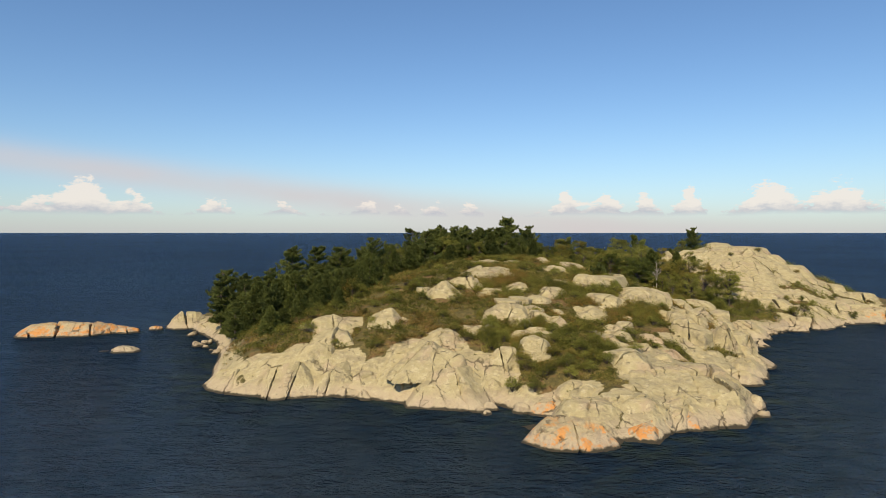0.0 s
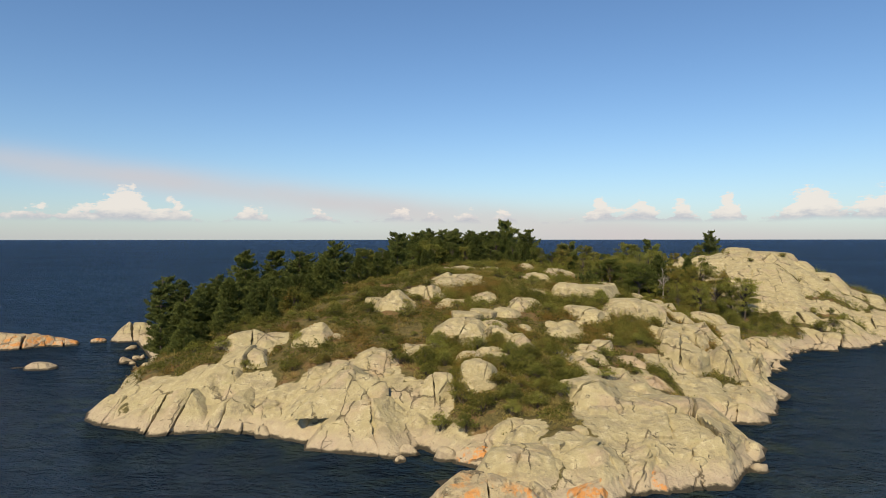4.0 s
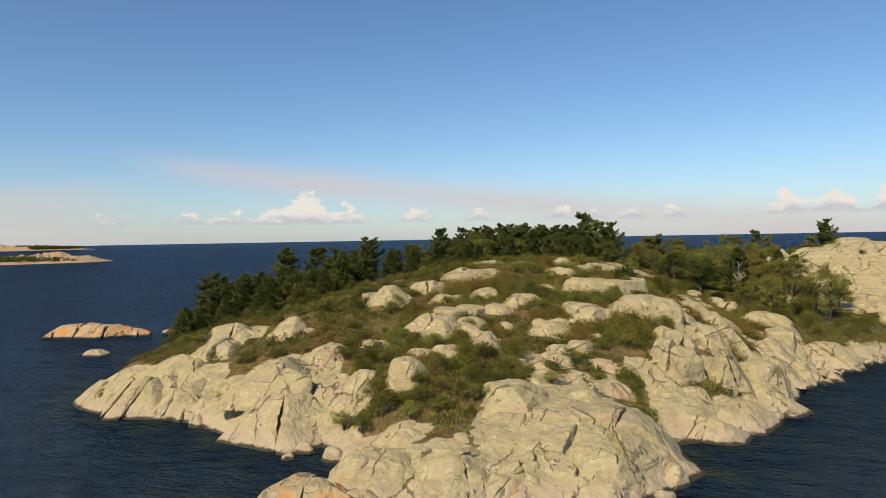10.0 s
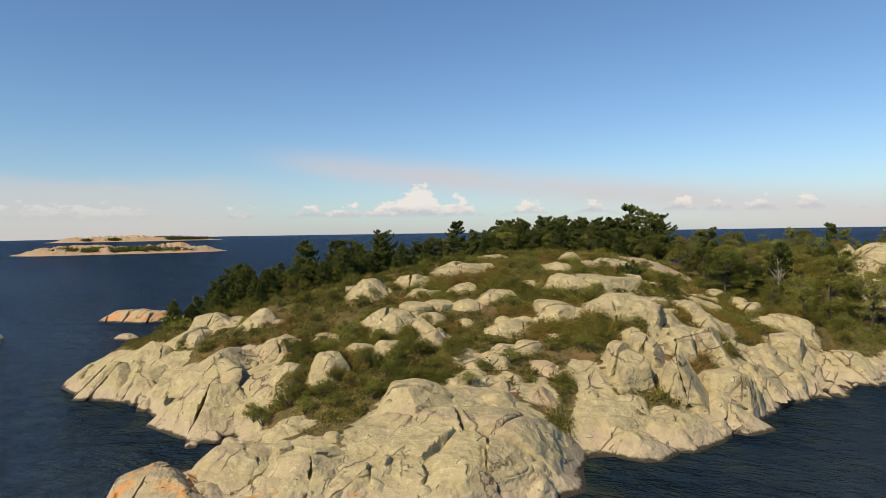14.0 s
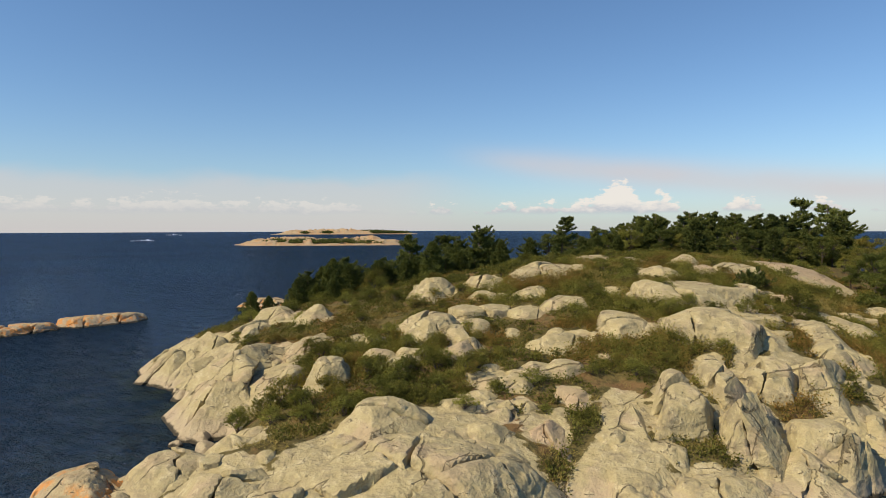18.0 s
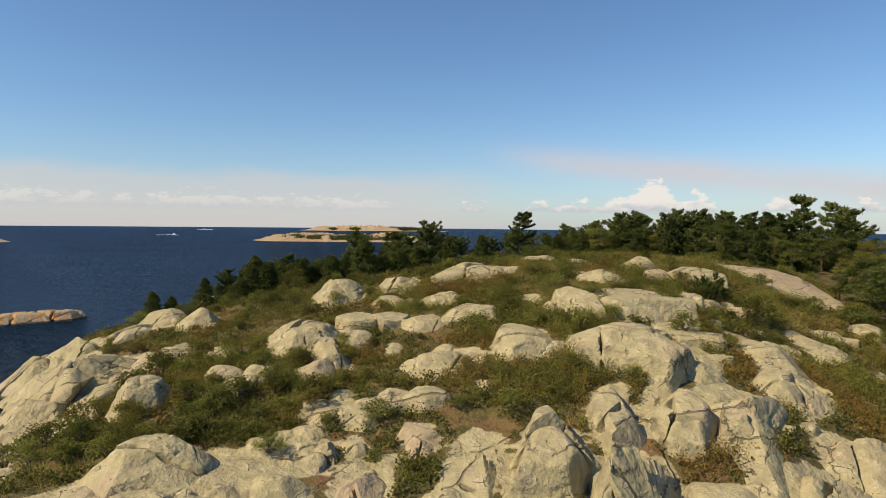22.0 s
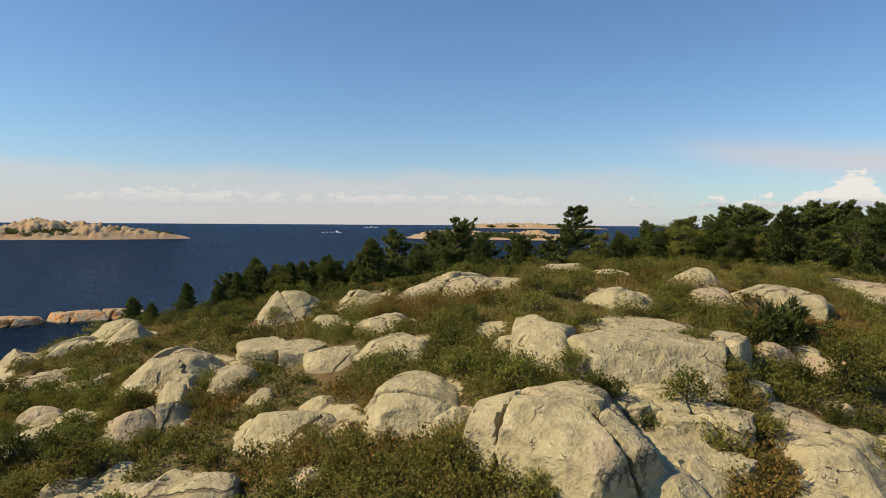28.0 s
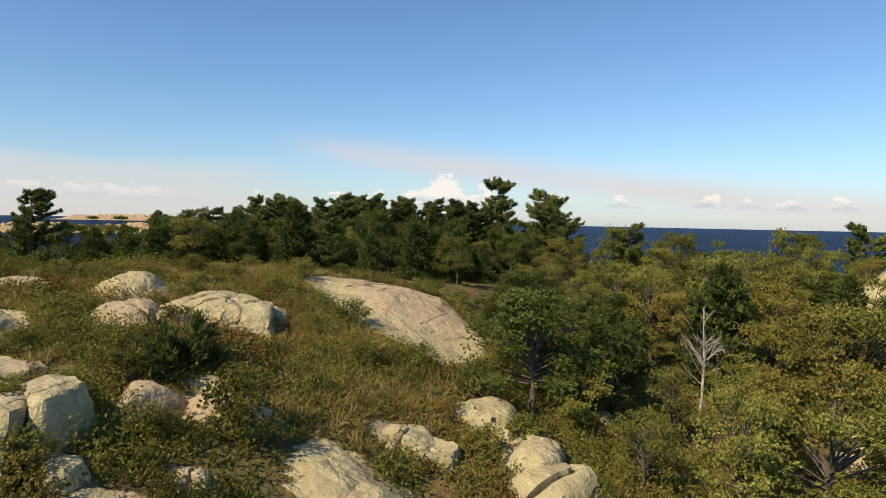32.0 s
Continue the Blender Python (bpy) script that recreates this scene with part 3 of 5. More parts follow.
def crag(x, y, wide, deep_, foot, top, turn, blocks, mat, form=2.4, rise=0.0, lean=0.0, face=None, label=""):
    """Ice-worn granite parted by joints: a rounded back (form 2) to a squared block (form 4 and more), its top at `top`
    over ground at
    `foot`; rise and lean: how its back slopes up away from the front face, mostly turned to the camera, and to one
    side;
    face: how far that front face leans back."""
    seed = int(abs(x * 131 + y * 717 + wide * 29) * 10) % 9973
    rng = np.random.default_rng(seed)
    owner = new("granite_outcrop" if blocks > 1 else "boulder")
    sink = 0.18 * (top - foot) + 0.35
    back_ = 1.22 if form < 3.5 else 1.1
    x, y = x - math.sin(radians(turn)) * deep_ * (back_ - 1) / 2, y + math.cos(radians(turn)) * deep_ * (back_ - 1) / 2
    deep_ = deep_ * back_
    a, b, c = wide / 2 * (1.12 if form < 2.7 else 1.08), deep_ / 2 * 1.06, (top - foot) * (0.93 if form < 2.7 else 1.0) + sink * 1.03
    owner.matrix_world = pose(x, y, foot - sink, 0, 0, turn)
    # the outer form: uneven sides, steeper the more squared it is, and a back of a few gentle slopes
    outer = []
    corners = int(rng.integers(5, 8)) if form < 3.2 else int(rng.integers(4, 6))
    gentle, steepest = (0.6, 1.8) if form < 2.35 else (0.4, 1.35) if form < 2.7 else (0.12, 0.6) if form < 3.5 else (0.0, 0.14)
    flat_ = min(1.0, 1.3 * (top - foot) / min(wide, deep_))
    for k in range(corners):
        ang = 2 * math.pi * (k + rng.uniform(-0.3, 0.3) * (1 if form < 3.5 else 0.3)) / corners - math.pi / 2
        way = np.array([math.cos(ang), math.sin(ang), rng.uniform(gentle, steepest) * (1.0 if math.sin(ang) < 0.3 else 1.5)])
        reach = (abs(math.cos(ang) / a) ** form + abs(math.sin(ang) / b) ** form) ** (-1 / form) * (rng.uniform(0.93, 1.09) if form < 2.7 else rng.uniform(0.94, 1.04) if form < 3.5 else 0.96)
        at_ = np.array([math.cos(ang) * reach, math.sin(ang) * reach, sink * 0.9])
        way[2] = max(way[2] * (0.7 + 0.3 * flat_), 0.02)
        if k == 0 and face is not None:
            way[2] = face
        way /= np.linalg.norm(way)
        outer.append((way, way @ at_))
        if form >= 3.5:
            continue
        # the shoulder above it
        brow = np.array([math.cos(ang + 0.3), math.sin(ang + 0.3), rng.uniform(0.9, 2.0) * (1 if form < 2.7 else 1.6)])
        brow /= np.linalg.norm(brow)
        outer.append((brow, max(brow @ (at_ * (0.66, 0.66, 0) + (0, 0, c * rng.uniform(0.82, 0.95))), c * brow[2] * 0.9)))
    fall = (0.24 if form < 2.7 else 0.12 if form < 3.5 else 0.03)
    for k in range(4):
        ang = 2 * math.pi * (k + rng.uniform(-0.4, 0.4)) / 4
        way = np.array([math.cos(ang) * fall * rng.uniform(0.3, 1.4), math.sin(ang) * fall * rng.uniform(0.3, 1.4), 1.0])
        way /= np.linalg.norm(way)
        outer.append((way, way @ np.array([math.cos(ang) * a * 0.15, math.sin(ang) * b * 0.15, c * rng.uniform(0.96, 1.0)])))
    outer.append((np.array([0.0, 0.0, -1.0]), 0.5))
    outer_ways, outer_reach = np.array([o[0] for o in outer]), np.array([o[1] for o in outer])
    sites, tries = [np.zeros(3)], 0
    if blocks > 1:
        sites = []
        stretch = rng.uniform(0.6, 1.0)
        apart = 1.25 * math.sqrt(a * b / blocks)
        while len(sites) < blocks and tries < 500:
            tries += 1
            s = np.array([rng.uniform(-0.82, 0.82) * a, rng.uniform(-0.82, 0.82) * b, 0])
            if abs(s[0] / a) ** form + abs(s[1] / b) ** form < 0.75 and all(np.hypot((s - o)[0] * stretch, (s - o)[1]) > apart * (1 - tries / 700) for o in sites):
                sites.append(s)
    for i, s in enumerate(sites):
        middle = np.array([s[0] * 0.95, s[1] * 0.95, c * 0.36])
        size = max(wide, deep_) / math.sqrt(len(sites))
        u, tris = ball(5 if size > 3.0 else 4 if size > 1.1 else 3)
        # some blocks stand a little lower, as if a sheet had split off
        drop = 1.0 if len(sites) == 1 else 1 - rng.choice([0.0, 0.02, 0.05, 0.13], p=[0.4, 0.3, 0.2, 0.1])
        room = np.maximum(outer_reach * np.where(outer_ways[:, 2] > 0.3, drop, 1.0) - outer_ways @ middle, 0.05)
        along = u @ outer_ways.T
        far_ = np.where(along > 1e-3, room / np.maximum(along, 1e-3), 1e5)
        near = far_.min(1)
        soft_ = 19.0 if form < 2.35 else 24.0 if form < 2.7 else 28.0 if form < 3.5 else 48.0
        r = near * np.sum((far_ / near[:, None]) ** -soft_, 1) ** (-1 / soft_) * 1.035
        for j, o in enumerate(sites):
            if i == j:
                continue
            way = (o - s) / np.linalg.norm(o - s)
            way = way + np.array([0, 0, 0.35 * math.sin(seed + (i + j) * 1.7)]) * (1 if i < j else -1)
            way /= np.linalg.norm(way)
            k = way @ ((s + o) / 2 + np.array([0, 0, c * 0.55])) - 0.028
            q = middle + u * r[:, None]
            # joints run a little unevenly
            k = k - 0.07 * vnoise(q * (0.9, 0.9, 0.9) + (i + j), seed + min(i, j) * 31 + max(i, j)) * min(1.0, size / 3)
            cut = np.where(u @ way > 1e-3, np.maximum(k - middle @ way, 0.05) / np.maximum(u @ way, 1e-3), 1e5)
            low_ = np.minimum(r, cut)
            r = low_ * ((r / low_) ** -42 + (cut / low_) ** -42) ** (-1 / 42)
        q = middle + u * r[:, None] + np.array([x, y, 0])
        span = min(1.0, size / 4)
        broad_ = vnoise(q * 0.55 / max(span, 0.35), seed) + 0.5 * vnoise(q * 1.2 / max(span, 0.35), seed + 1)
        n1, n2 = vnoise(q * (0.8, 0.8, 1.5), seed + 5), vnoise(q * (1.9, 1.9, 3.0), seed + 6)
        flakes = 0.075 * np.clip((n1 - 0.2) * 9, 0, 1) + 0.04 * np.clip((n2 - 0.25) * 9, 0, 1)
        crease = np.exp(-(vnoise(q * (0.4, 0.4, 0.8), seed + 8) / 0.03) ** 2) * 0.11 + np.exp(-(vnoise(q * (0.9, 0.5, 1.1), seed + 9) / 0.035) ** 2) * 0.06
        ledge = vnoise(q * (0.35, 0.35, 2.2), seed + 11)
        r = r + 0.06 * span * broad_ - (flakes + crease) * (0.35 + 0.65 * span) + 0.05 * span * np.clip(ledge * 3, -1, 1) + 0.022 * vnoise(q * 4.1, seed + 2)
        v = middle + u * np.maximum(r, 0.03)[:, None]
        v[:, 2] += rise * v[:, 1] * np.clip(v[:, 2] / (0.6 * c), 0, 1) + lean * v[:, 0]
        stone = mesh_object("block" if len(sites) > 1 else "stone", v, tris, mat, True, owner)
        stone.data.set_sharp_from_angle(angle=radians(42))
    FOOT.append((x, y, a * 0.86, b * 0.86, radians(turn)))
    return tagged(owner, label or ROCK_WORDS[mat.name], "rock", "granite outcrops of the island")


# the bare rock that stands out of the heath, from the west shore round to the far hill
# most of these are placed and turned to fit the camera's view
crag(21.6, 57.4, 12.2, 12.5, 0.2, 3.5, -12, 14, ROCK, 2.4, 0.11)
crag(26.7, 84.1, 6.6, 4.6, 5.3, 8.3, 25, 4, ROCK, 2.75, 0.02)
crag(26.8, 71.5, 3.2, 4.5, 2.4, 5.1, 32, 3, ROCK, 2.2, 0.16)
crag(29.0, 74.0, 3.8, 4.5, 2.5, 5.7, 27, 3, ROCK, 3.2, 0.18)
crag(32.6, 75.2, 4.3, 5, 1.2, 6.7, 21, 4, ROCK, 2.8, 0.19)
crag(33.0, 83.6, 4.4, 5, 3.5, 6.7, 17, 2, ROCK, 2.6, 0.15)
crag(35.8, 76.6, 4.2, 4, 0.5, 3.8, 16, 3, SHORE_ROCK, 2.8, 0.20)
crag(28.9, 66.9, 4.9, 5, 0.1, 2.2, 9, 2, SHORE_ROCK, 2.3, 0.22)
crag(33.2, 68.8, 4.5, 4, -0.1, 1.9, 3, 4, SHORE_ROCK, 2.4, 0.15)
crag(35.9, 74.5, 4.1, 4, 0.3, 3.6, 0, 3, SHORE_ROCK, 2.5, 0.12)
crag(37.5, 82.5, 3.2, 3, 1.8, 3.9, -1, 2, SHORE_ROCK, 2.6, 0.11)
crag(40.0, 92.2, 2.8, 2.2, 1.6, 4.1, -3, 1, SHORE_ROCK, 3.6, 0.15)
crag(31.1, 92.3, 3.5, 3.5, 5.8, 7.1, 24, 3, ROCK, 2.4, 0.07)
crag(33.9, 89.3, 4.0, 5, 4.3, 6.4, 22, 5, ROCK, 2.4, 0.12)
crag(24.5, 91.0, 5.4, 4.2, 7.2, 9.25, 58, 1, ROCK, 7.0, 0.02, 0.0, 0.75)
crag(20.4, 88.4, 3.4, 4, 7.9, 9.7, 40, 2, ROCK, 3.4, 0.11)
crag(20.4, 93.9, 5.2, 2.6, 8.7, 9.2, 54, 1, ROCK, 4.0, 0.10)
crag(25.7, 94.5, 1.4, 2.6, 7.6, 9.4, 46, 1, ROCK, 5.0, 0.07)
crag(26.2, 88.7, 3.1, 2.0, 7.1, 7.7, 56, 5, ROCK, 4.0, 0.17)
crag(28.2, 89.7, 3.1, 1.8, 6.7, 7.4, 51, 2, ROCK, 4.0, 0.13)
crag(30.1, 92.8, 2.9, 4, 6.0, 6.9, 40, 4, ROCK, 2.8, 0.11)
crag(27.4, 93.7, 1.1, 1.2, 7.3, 7.9, 44, 1, ROCK, 3.0, 0.12)
crag(16.4, 88.1, 1.6, 2.4, 8.2, 9.7, 45, 1, ROCK, 2.5, 0.13)
crag(21.2, 81.4, 4.0, 4, 5.8, 7.7, 47, 2, ROCK, 3.0, 0.14)
crag(18.4, 77.5, 5.4, 3, 5.2, 6.5, 55, 3, ROCK, 2.2, 0.10)
crag(8.0, 74.2, 5.6, 5, 5.4, 7.7, 67, 4, ROCK, 2.4, 0.08)
crag(8.1, 78.5, 2.5, 2.5, 6.4, 7.3, 62, 1, ROCK, 3.6, 0.09)
crag(9.9, 80.0, 2.1, 2.5, 6.5, 7.4, 59, 1, ROCK, 3.6, 0.07)
crag(12.5, 81.2, 2.8, 2.5, 6.7, 7.5, 55, 1, ROCK, 2.8, 0.13)
crag(11.1, 73.7, 2.3, 2.5, 5.4, 6.7, 66, 2, ROCK, 2.8, 0.04)
crag(11.1, 76.3, 2.6, 2.2, 5.6, 6.8, 62, 1, ROCK, 3.2, 0.07)
crag(14.0, 77.0, 1.3, 1.5, 5.6, 6.3, 59, 1, ROCK, 2.6, 0.18)
crag(6.7, 91.8, 8.6, 5.5, 9.3, 10.9, 49, 3, ROCK, 2.3, 0.07)
crag(3.1, 86.5, 3.7, 4, 8.3, 10.5, 56, 2, ROCK, 2.3, 0.07)
crag(0.3, 82.3, 4.3, 4, 7.4, 10.3, 62, 4, ROCK, 2.4, 0.07)
crag(7.3, 100.6, 3.0, 3, 10.7, 11.3, 57, 1, ROCK, 2.2, 0.01)
crag(11.1, 101.0, 3.2, 3, 10.6, 11.1, 54, 2, ROCK, 2.2, 0.01)
crag(17.0, 96.3, 3.9, 4, 9.5, 10.6, 54, 1, ROCK, 2.3, 0.07)
crag(16.0, 103.5, 3.0, 3, 10.4, 11.5, 46, 1, ROCK, 2.6, 0.04)
crag(19.2, 101.1, 2.9, 3, 9.6, 10.6, 45, 2, PINK_ROCK, 2.4, 0.10)
crag(20.7, 104.4, 4.9, 2.8, 9.2, 10.7, 40, 2, ROCK, 3.0, 0.12)
crag(9.9, 85.0, 3.2, 2.5, 7.9, 8.9, 53, 2, ROCK, 2.5, 0.07)
crag(14.6, 84.1, 3.0, 2.5, 7.6, 8.5, 50, 1, ROCK, 2.3, 0.10)
crag(5.8, 82.9, 2.0, 1.6, 7.7, 8.4, 58, 1, ROCK, 2.4, 0.04)
crag(-6.1, 72.5, 3.3, 3, 5.5, 7.2, 74, 2, ROCK, 2.4, 0.05)
crag(-11.2, 69.3, 4.1, 3, 4.4, 5.4, 79, 2, ROCK, 2.2, 0.01)
crag(-0.3, 68.5, 2.1, 2, 4.6, 5.6, 77, 1, ROCK, 2.3, 0.02)
crag(3.7, 69.5, 3.0, 2, 4.6, 5.4, 75, 1, ROCK, 2.3, 0.06)
crag(9.4, 63.0, 2.7, 2.5, 3.7, 5.5, 82, 1, ROCK, 3.0, 0.00)
crag(6.2, 61.8, 2.0, 2.2, 3.2, 4.6, 84, 2, ROCK, 3.0, 0.00)
crag(1.2, 59.3, 5.1, 6, 1.0, 4.9, 68, 3, SHORE_ROCK, 2.4, 0.11)
crag(-14.6, 62.7, 4.2, 5, 1.1, 4.5, 70, 4, SHORE_ROCK, 2.4, 0.09)
crag(-1.0, 62.8, 6.1, 4, 3.1, 5.3, 65, 4, ROCK, 2.3, 0.03)
crag(10.0, 69.5, 1.6, 1.6, 4.7, 5.3, 72, 1, ROCK, 2.4, 0.02)
crag(11.0, 67.2, 1.8, 1.6, 4.2, 5.0, 75, 2, ROCK, 2.6, 0.03)
crag(22.4, 76.7, 1.3, 1.4, 4.9, 6.0, 52, 1, PINK_ROCK, 2.4, 0.16)
crag(20.1, 72.8, 2.6, 2.0, 4.2, 5.2, 60, 2, ROCK, 2.2, 0.06)
crag(18.6, 69.9, 3.2, 2.2, 3.8, 4.5, 67, 2, ROCK, 2.3, 0.10)
crag(19.0, 67.8, 1.9, 1.5, 3.6, 3.9, 70, 1, ROCK, 2.3, 0.07)
crag(23.6, 71.1, 2.1, 2.5, 3.2, 4.8, 60, 3, PINK_ROCK, 2.4, 0.16)
crag(20.4, 66.8, 2.7, 2.5, 3.0, 3.8, 71, 3, ROCK, 2.3, 0.13)
crag(21.7, 68.7, 1.5, 1.8, 3.1, 3.7, 66, 2, ROCK, 2.4, 0.12)
crag(13.8, 71.5, 1.2, 1.3, 4.6, 5.3, 67, 1, ROCK, 2.6, 0.08)
crag(19.4, 70.1, 3.0, 2, 3.7, 4.9, 19, 2, ROCK, 2.5, 0.15)
crag(21.0, 73.5, 2.2, 1.8, 4.2, 5.3, 16, 1, ROCK, 3.2, 0.09)
crag(8.7, 67.9, 2.8, 2, 4.3, 5.3, 31, 1, ROCK, 2.3, 0.06)
crag(0.0, 68.2, 2.6, 2, 4.5, 5.7, 38, 1, ROCK, 2.3, 0.05)
crag(4.0, 70.0, 3.0, 2, 4.6, 5.5, 34, 1, ROCK, 2.3, 0.08)
crag(10.2, 85.5, 2.4, 1.8, 8.0, 9.1, 22, 1, ROCK, 2.4, 0.08)
crag(13.7, 83.8, 2.5, 1.8, 7.3, 8.5, 20, 1, ROCK, 2.4, 0.17)
crag(6.1, 82.8, 2.9, 2.0, 7.6, 8.5, 26, 1, ROCK, 2.3, 0.07)
crag(23.0, 71.4, 2.0, 1.6, 3.6, 4.6, 15, 1, PINK_ROCK, 2.4, 0.12)
crag(21.4, 66.5, 2.2, 2.2, 2.9, 4.0, 44, 2, ROCK, 2.5, 0.15)
crag(24.2, 67.2, 3.2, 3, 2.1, 4.0, 40, 4, PINK_ROCK, 2.4, 0.15)
crag(22.7, 64.1, 2.3, 2.2, 2.4, 3.5, 45, 1, ROCK, 2.4, 0.12)
crag(21.8, 62.0, 2.2, 2.4, 2.4, 3.6, 49, 2, ROCK, 2.4, 0.13)
crag(27.9, 80.1, 2.1, 1.4, 4.7, 5.4, 25, 1, ROCK, 2.4, 0.19)
crag(31.1, 99.7, 2.7, 3, 5.9, 7.5, 28, 1, ROCK, 2.3, 0.08)
crag(31.1, 103.8, 2.8, 1.8, 5.8, 6.5, 25, 4, ROCK, 2.6, 0.09)
crag(32.4, 107.8, 2.8, 1.8, 5.6, 6.9, 20, 2, ROCK, 3.4, 0.14)
crag(35.1, 106.4, 2.5, 2.4, 4.9, 6.1, 15, 3, ROCK, 3.0, 0.06)
crag(36.6, 105.2, 2.6, 2.6, 4.2, 5.6, 13, 3, ROCK, 3.0, 0.09)
crag(32.7, 98.2, 2.9, 2.8, 5.4, 6.2, 27, 2, ROCK, 2.5, 0.09)
crag(31.5, 95.6, 1.5, 1.8, 5.9, 6.5, 33, 2, ROCK, 2.4, 0.11)
crag(25.3, 97.4, 1.7, 1.6, 7.7, 8.8, 42, 1, PINK_ROCK, 2.8, 0.14)
crag(27.0, 99.1, 3.2, 2.2, 7.2, 8.4, 37, 3, PINK_ROCK, 2.6, 0.13)
crag(29.1, 96.2, 1.5, 1.3, 6.6, 7.3, 37, 5, PINK_ROCK, 2.6, 0.12)
crag(-21.6, 64.0, 3.4, 4.5, 0.3, 3.4, 25, 2, SHORE_ROCK, 2.5, 0.12)
crag(-17.8, 63.2, 4.2, 5, 0.4, 4.5, 22, 4, SHORE_ROCK, 2.6, 0.24)
crag(-10.6, 62.6, 6.9, 5, -0.1, 3.4, 15, 4, SHORE_ROCK, 2.4, 0.30)
crag(-6.2, 61.4, 3.9, 4.5, 0.3, 3.5, 11, 2, SHORE_ROCK, 2.5, 0.28)
crag(-1.3, 62.1, 9.3, 8.5, 0.0, 6.0, 6, 4, SHORE_ROCK, 2.4, 0.24)
crag(4.8, 60.0, 5.3, 5, 0.1, 3.6, -1, 2, SHORE_ROCK, 2.4, 0.30)
crag(-13.7, 64.8, 5.7, 4, 2.1, 5.7, 17, 4, ROCK, 2.4, 0.20)
crag(-11.9, 71.6, 6.5, 3.5, 4.7, 6.5, 14, 2, ROCK, 2.2, 0.09)
crag(-14.2, 60.4, 2.5, 2, -0.1, 1.4, 19, 2, ORANGE_ROCK, 2.5, 0.30)
crag(-12.2, 61.2, 2.7, 2, -0.1, 1.5, 17, 2, ORANGE_ROCK, 2.5, 0.30)
crag(-8.9, 60.8, 3.5, 2, -0.1, 1.2, 14, 3, SHORE_ROCK, 2.5, 0.30)
crag(-1.8, 65.0, 6.0, 3, 3.4, 5.1, 6, 2, ROCK, 2.2, 0.13)
crag(9.5, 47.1, 6.6, 4, -0.1, 2.0, -7, 4, ORANGE_ROCK, 2.5, 0.12)
crag(15.3, 48.5, 3.2, 3, -0.1, 1.4, -15, 2, ORANGE_ROCK, 2.4, 0.18)
crag(19.2, 51.3, 3.1, 2.5, 0.2, 1.2, -19, 4, ORANGE_ROCK, 2.6, 0.28)
crag(12.5, 54.5, 2.9, 2.6, 1.8, 3.2, -10, 1, ROCK, 2.3, 0.13)
crag(11.4, 51.0, 4.4, 4, 1.1, 2.4, -9, 4, ROCK, 2.4, 0.02)
crag(15.6, 51.3, 4.6, 4, 1.0, 2.6, -14, 3, ROCK, 2.3, 0.14)
crag(9.1, 54.8, 3.2, 2.4, 0.1, 1.3, -6, 3, ORANGE_ROCK, 2.5, 0.28)
crag(17.9, 60.2, 4.8, 4.5, 2.8, 4.7, -14, 2, ROCK, 2.2, 0.03)
crag(30.2, 66.4, 6.1, 4, 0.1, 2.4, -24, 3, SHORE_ROCK, 2.3, 0.14)
crag(29.6, 78.4, 3.1, 4, 3.3, 5.8, 39, 3, ROCK, 2.8, 0.18)
crag(31.4, 81.0, 4.0, 4.5, 3.4, 6.0, 33, 4, ROCK, 2.8, 0.20)
crag(31.9, 83.9, 2.2, 3, 4.2, 6.4, 29, 2, ROCK, 2.5, 0.20)
crag(33.6, 83.2, 2.4, 3.5, 3.4, 5.8, 27, 2, ROCK, 3.0, 0.20)
crag(37.1, 81.0, 2.9, 3.5, 1.1, 4.2, 12, 2, SHORE_ROCK, 2.6, 0.24)
crag(29.7, 86.8, 3.1, 3.5, 5.5, 6.6, 39, 3, ROCK, 2.6, 0.17)
crag(11.1, 68.5, 2.9, 2, 4.4, 5.0, 91, 2, ROCK, 2.4, 0.03)
crag(13.1, 72.6, 3.4, 2.5, 4.9, 6.3, 84, 3, ROCK, 2.4, 0.07)
crag(17.7, 69.8, 3.3, 2, 3.9, 4.3, 89, 2, ROCK, 2.3, 0.07)
crag(19.7, 72.7, 2.5, 2.2, 4.2, 5.2, 82, 2, ROCK, 2.4, 0.08)
crag(8.4, 73.6, 3.5, 2.5, 5.4, 6.2, 83, 2, ROCK, 2.6, 0.05)
crag(0.7, 67.5, 4.2, 2.5, 4.6, 5.3, 92, 2, ROCK, 2.3, 0.00)
crag(23.3, 113.6, 13.5, 6.5, 8.7, 9.7, -19, 4, PALE_PINK, 2.6, 0.0, -0.25)
outcrop(39.7, 89.9, 2.7, 2.1, 2.53, -6, 1, ROCK)
outcrop(44.6, 93.3, 8.0, 4.0, 3.28, -9, 2, SHORE_ROCK)
outcrop(59.2, 104.1, 9.5, 3.8, 2.23, -30, 3, SHORE_ROCK)
outcrop(47.6, 137.8, 6.3, 5.1, 3.60, -19, 1, ROCK)
outcrop(-41.3, 103.9, 7.0, 4.2, 2.52, 22, 2, SHORE_ROCK)
outcrop(-45.6, 101.1, 2.7, 2.2, 0.92, 24, 1, ORANGE_ROCK)
outcrop(-17.1, 86.9, 3.5, 2.8, 2.02, 11, 2, ROCK)
outcrop(40.2, 92.6, 4.5, 3.6, 1.97, 3, 1, ROCK)
outcrop(37.8, 86.0, 3.9, 1.5, 3.00, 6, 2, ROCK)
outcrop(39.1, 99.5, 7.6, 3.0, 2.22, 4, 2, ROCK)
outcrop(40.6, 86.7, 3.9, 2.3, 1.41, 3, 4, SHORE_ROCK)
outcrop(36.0, 112.6, 1.6, 1.0, 1.04, 15, 1, ROCK)
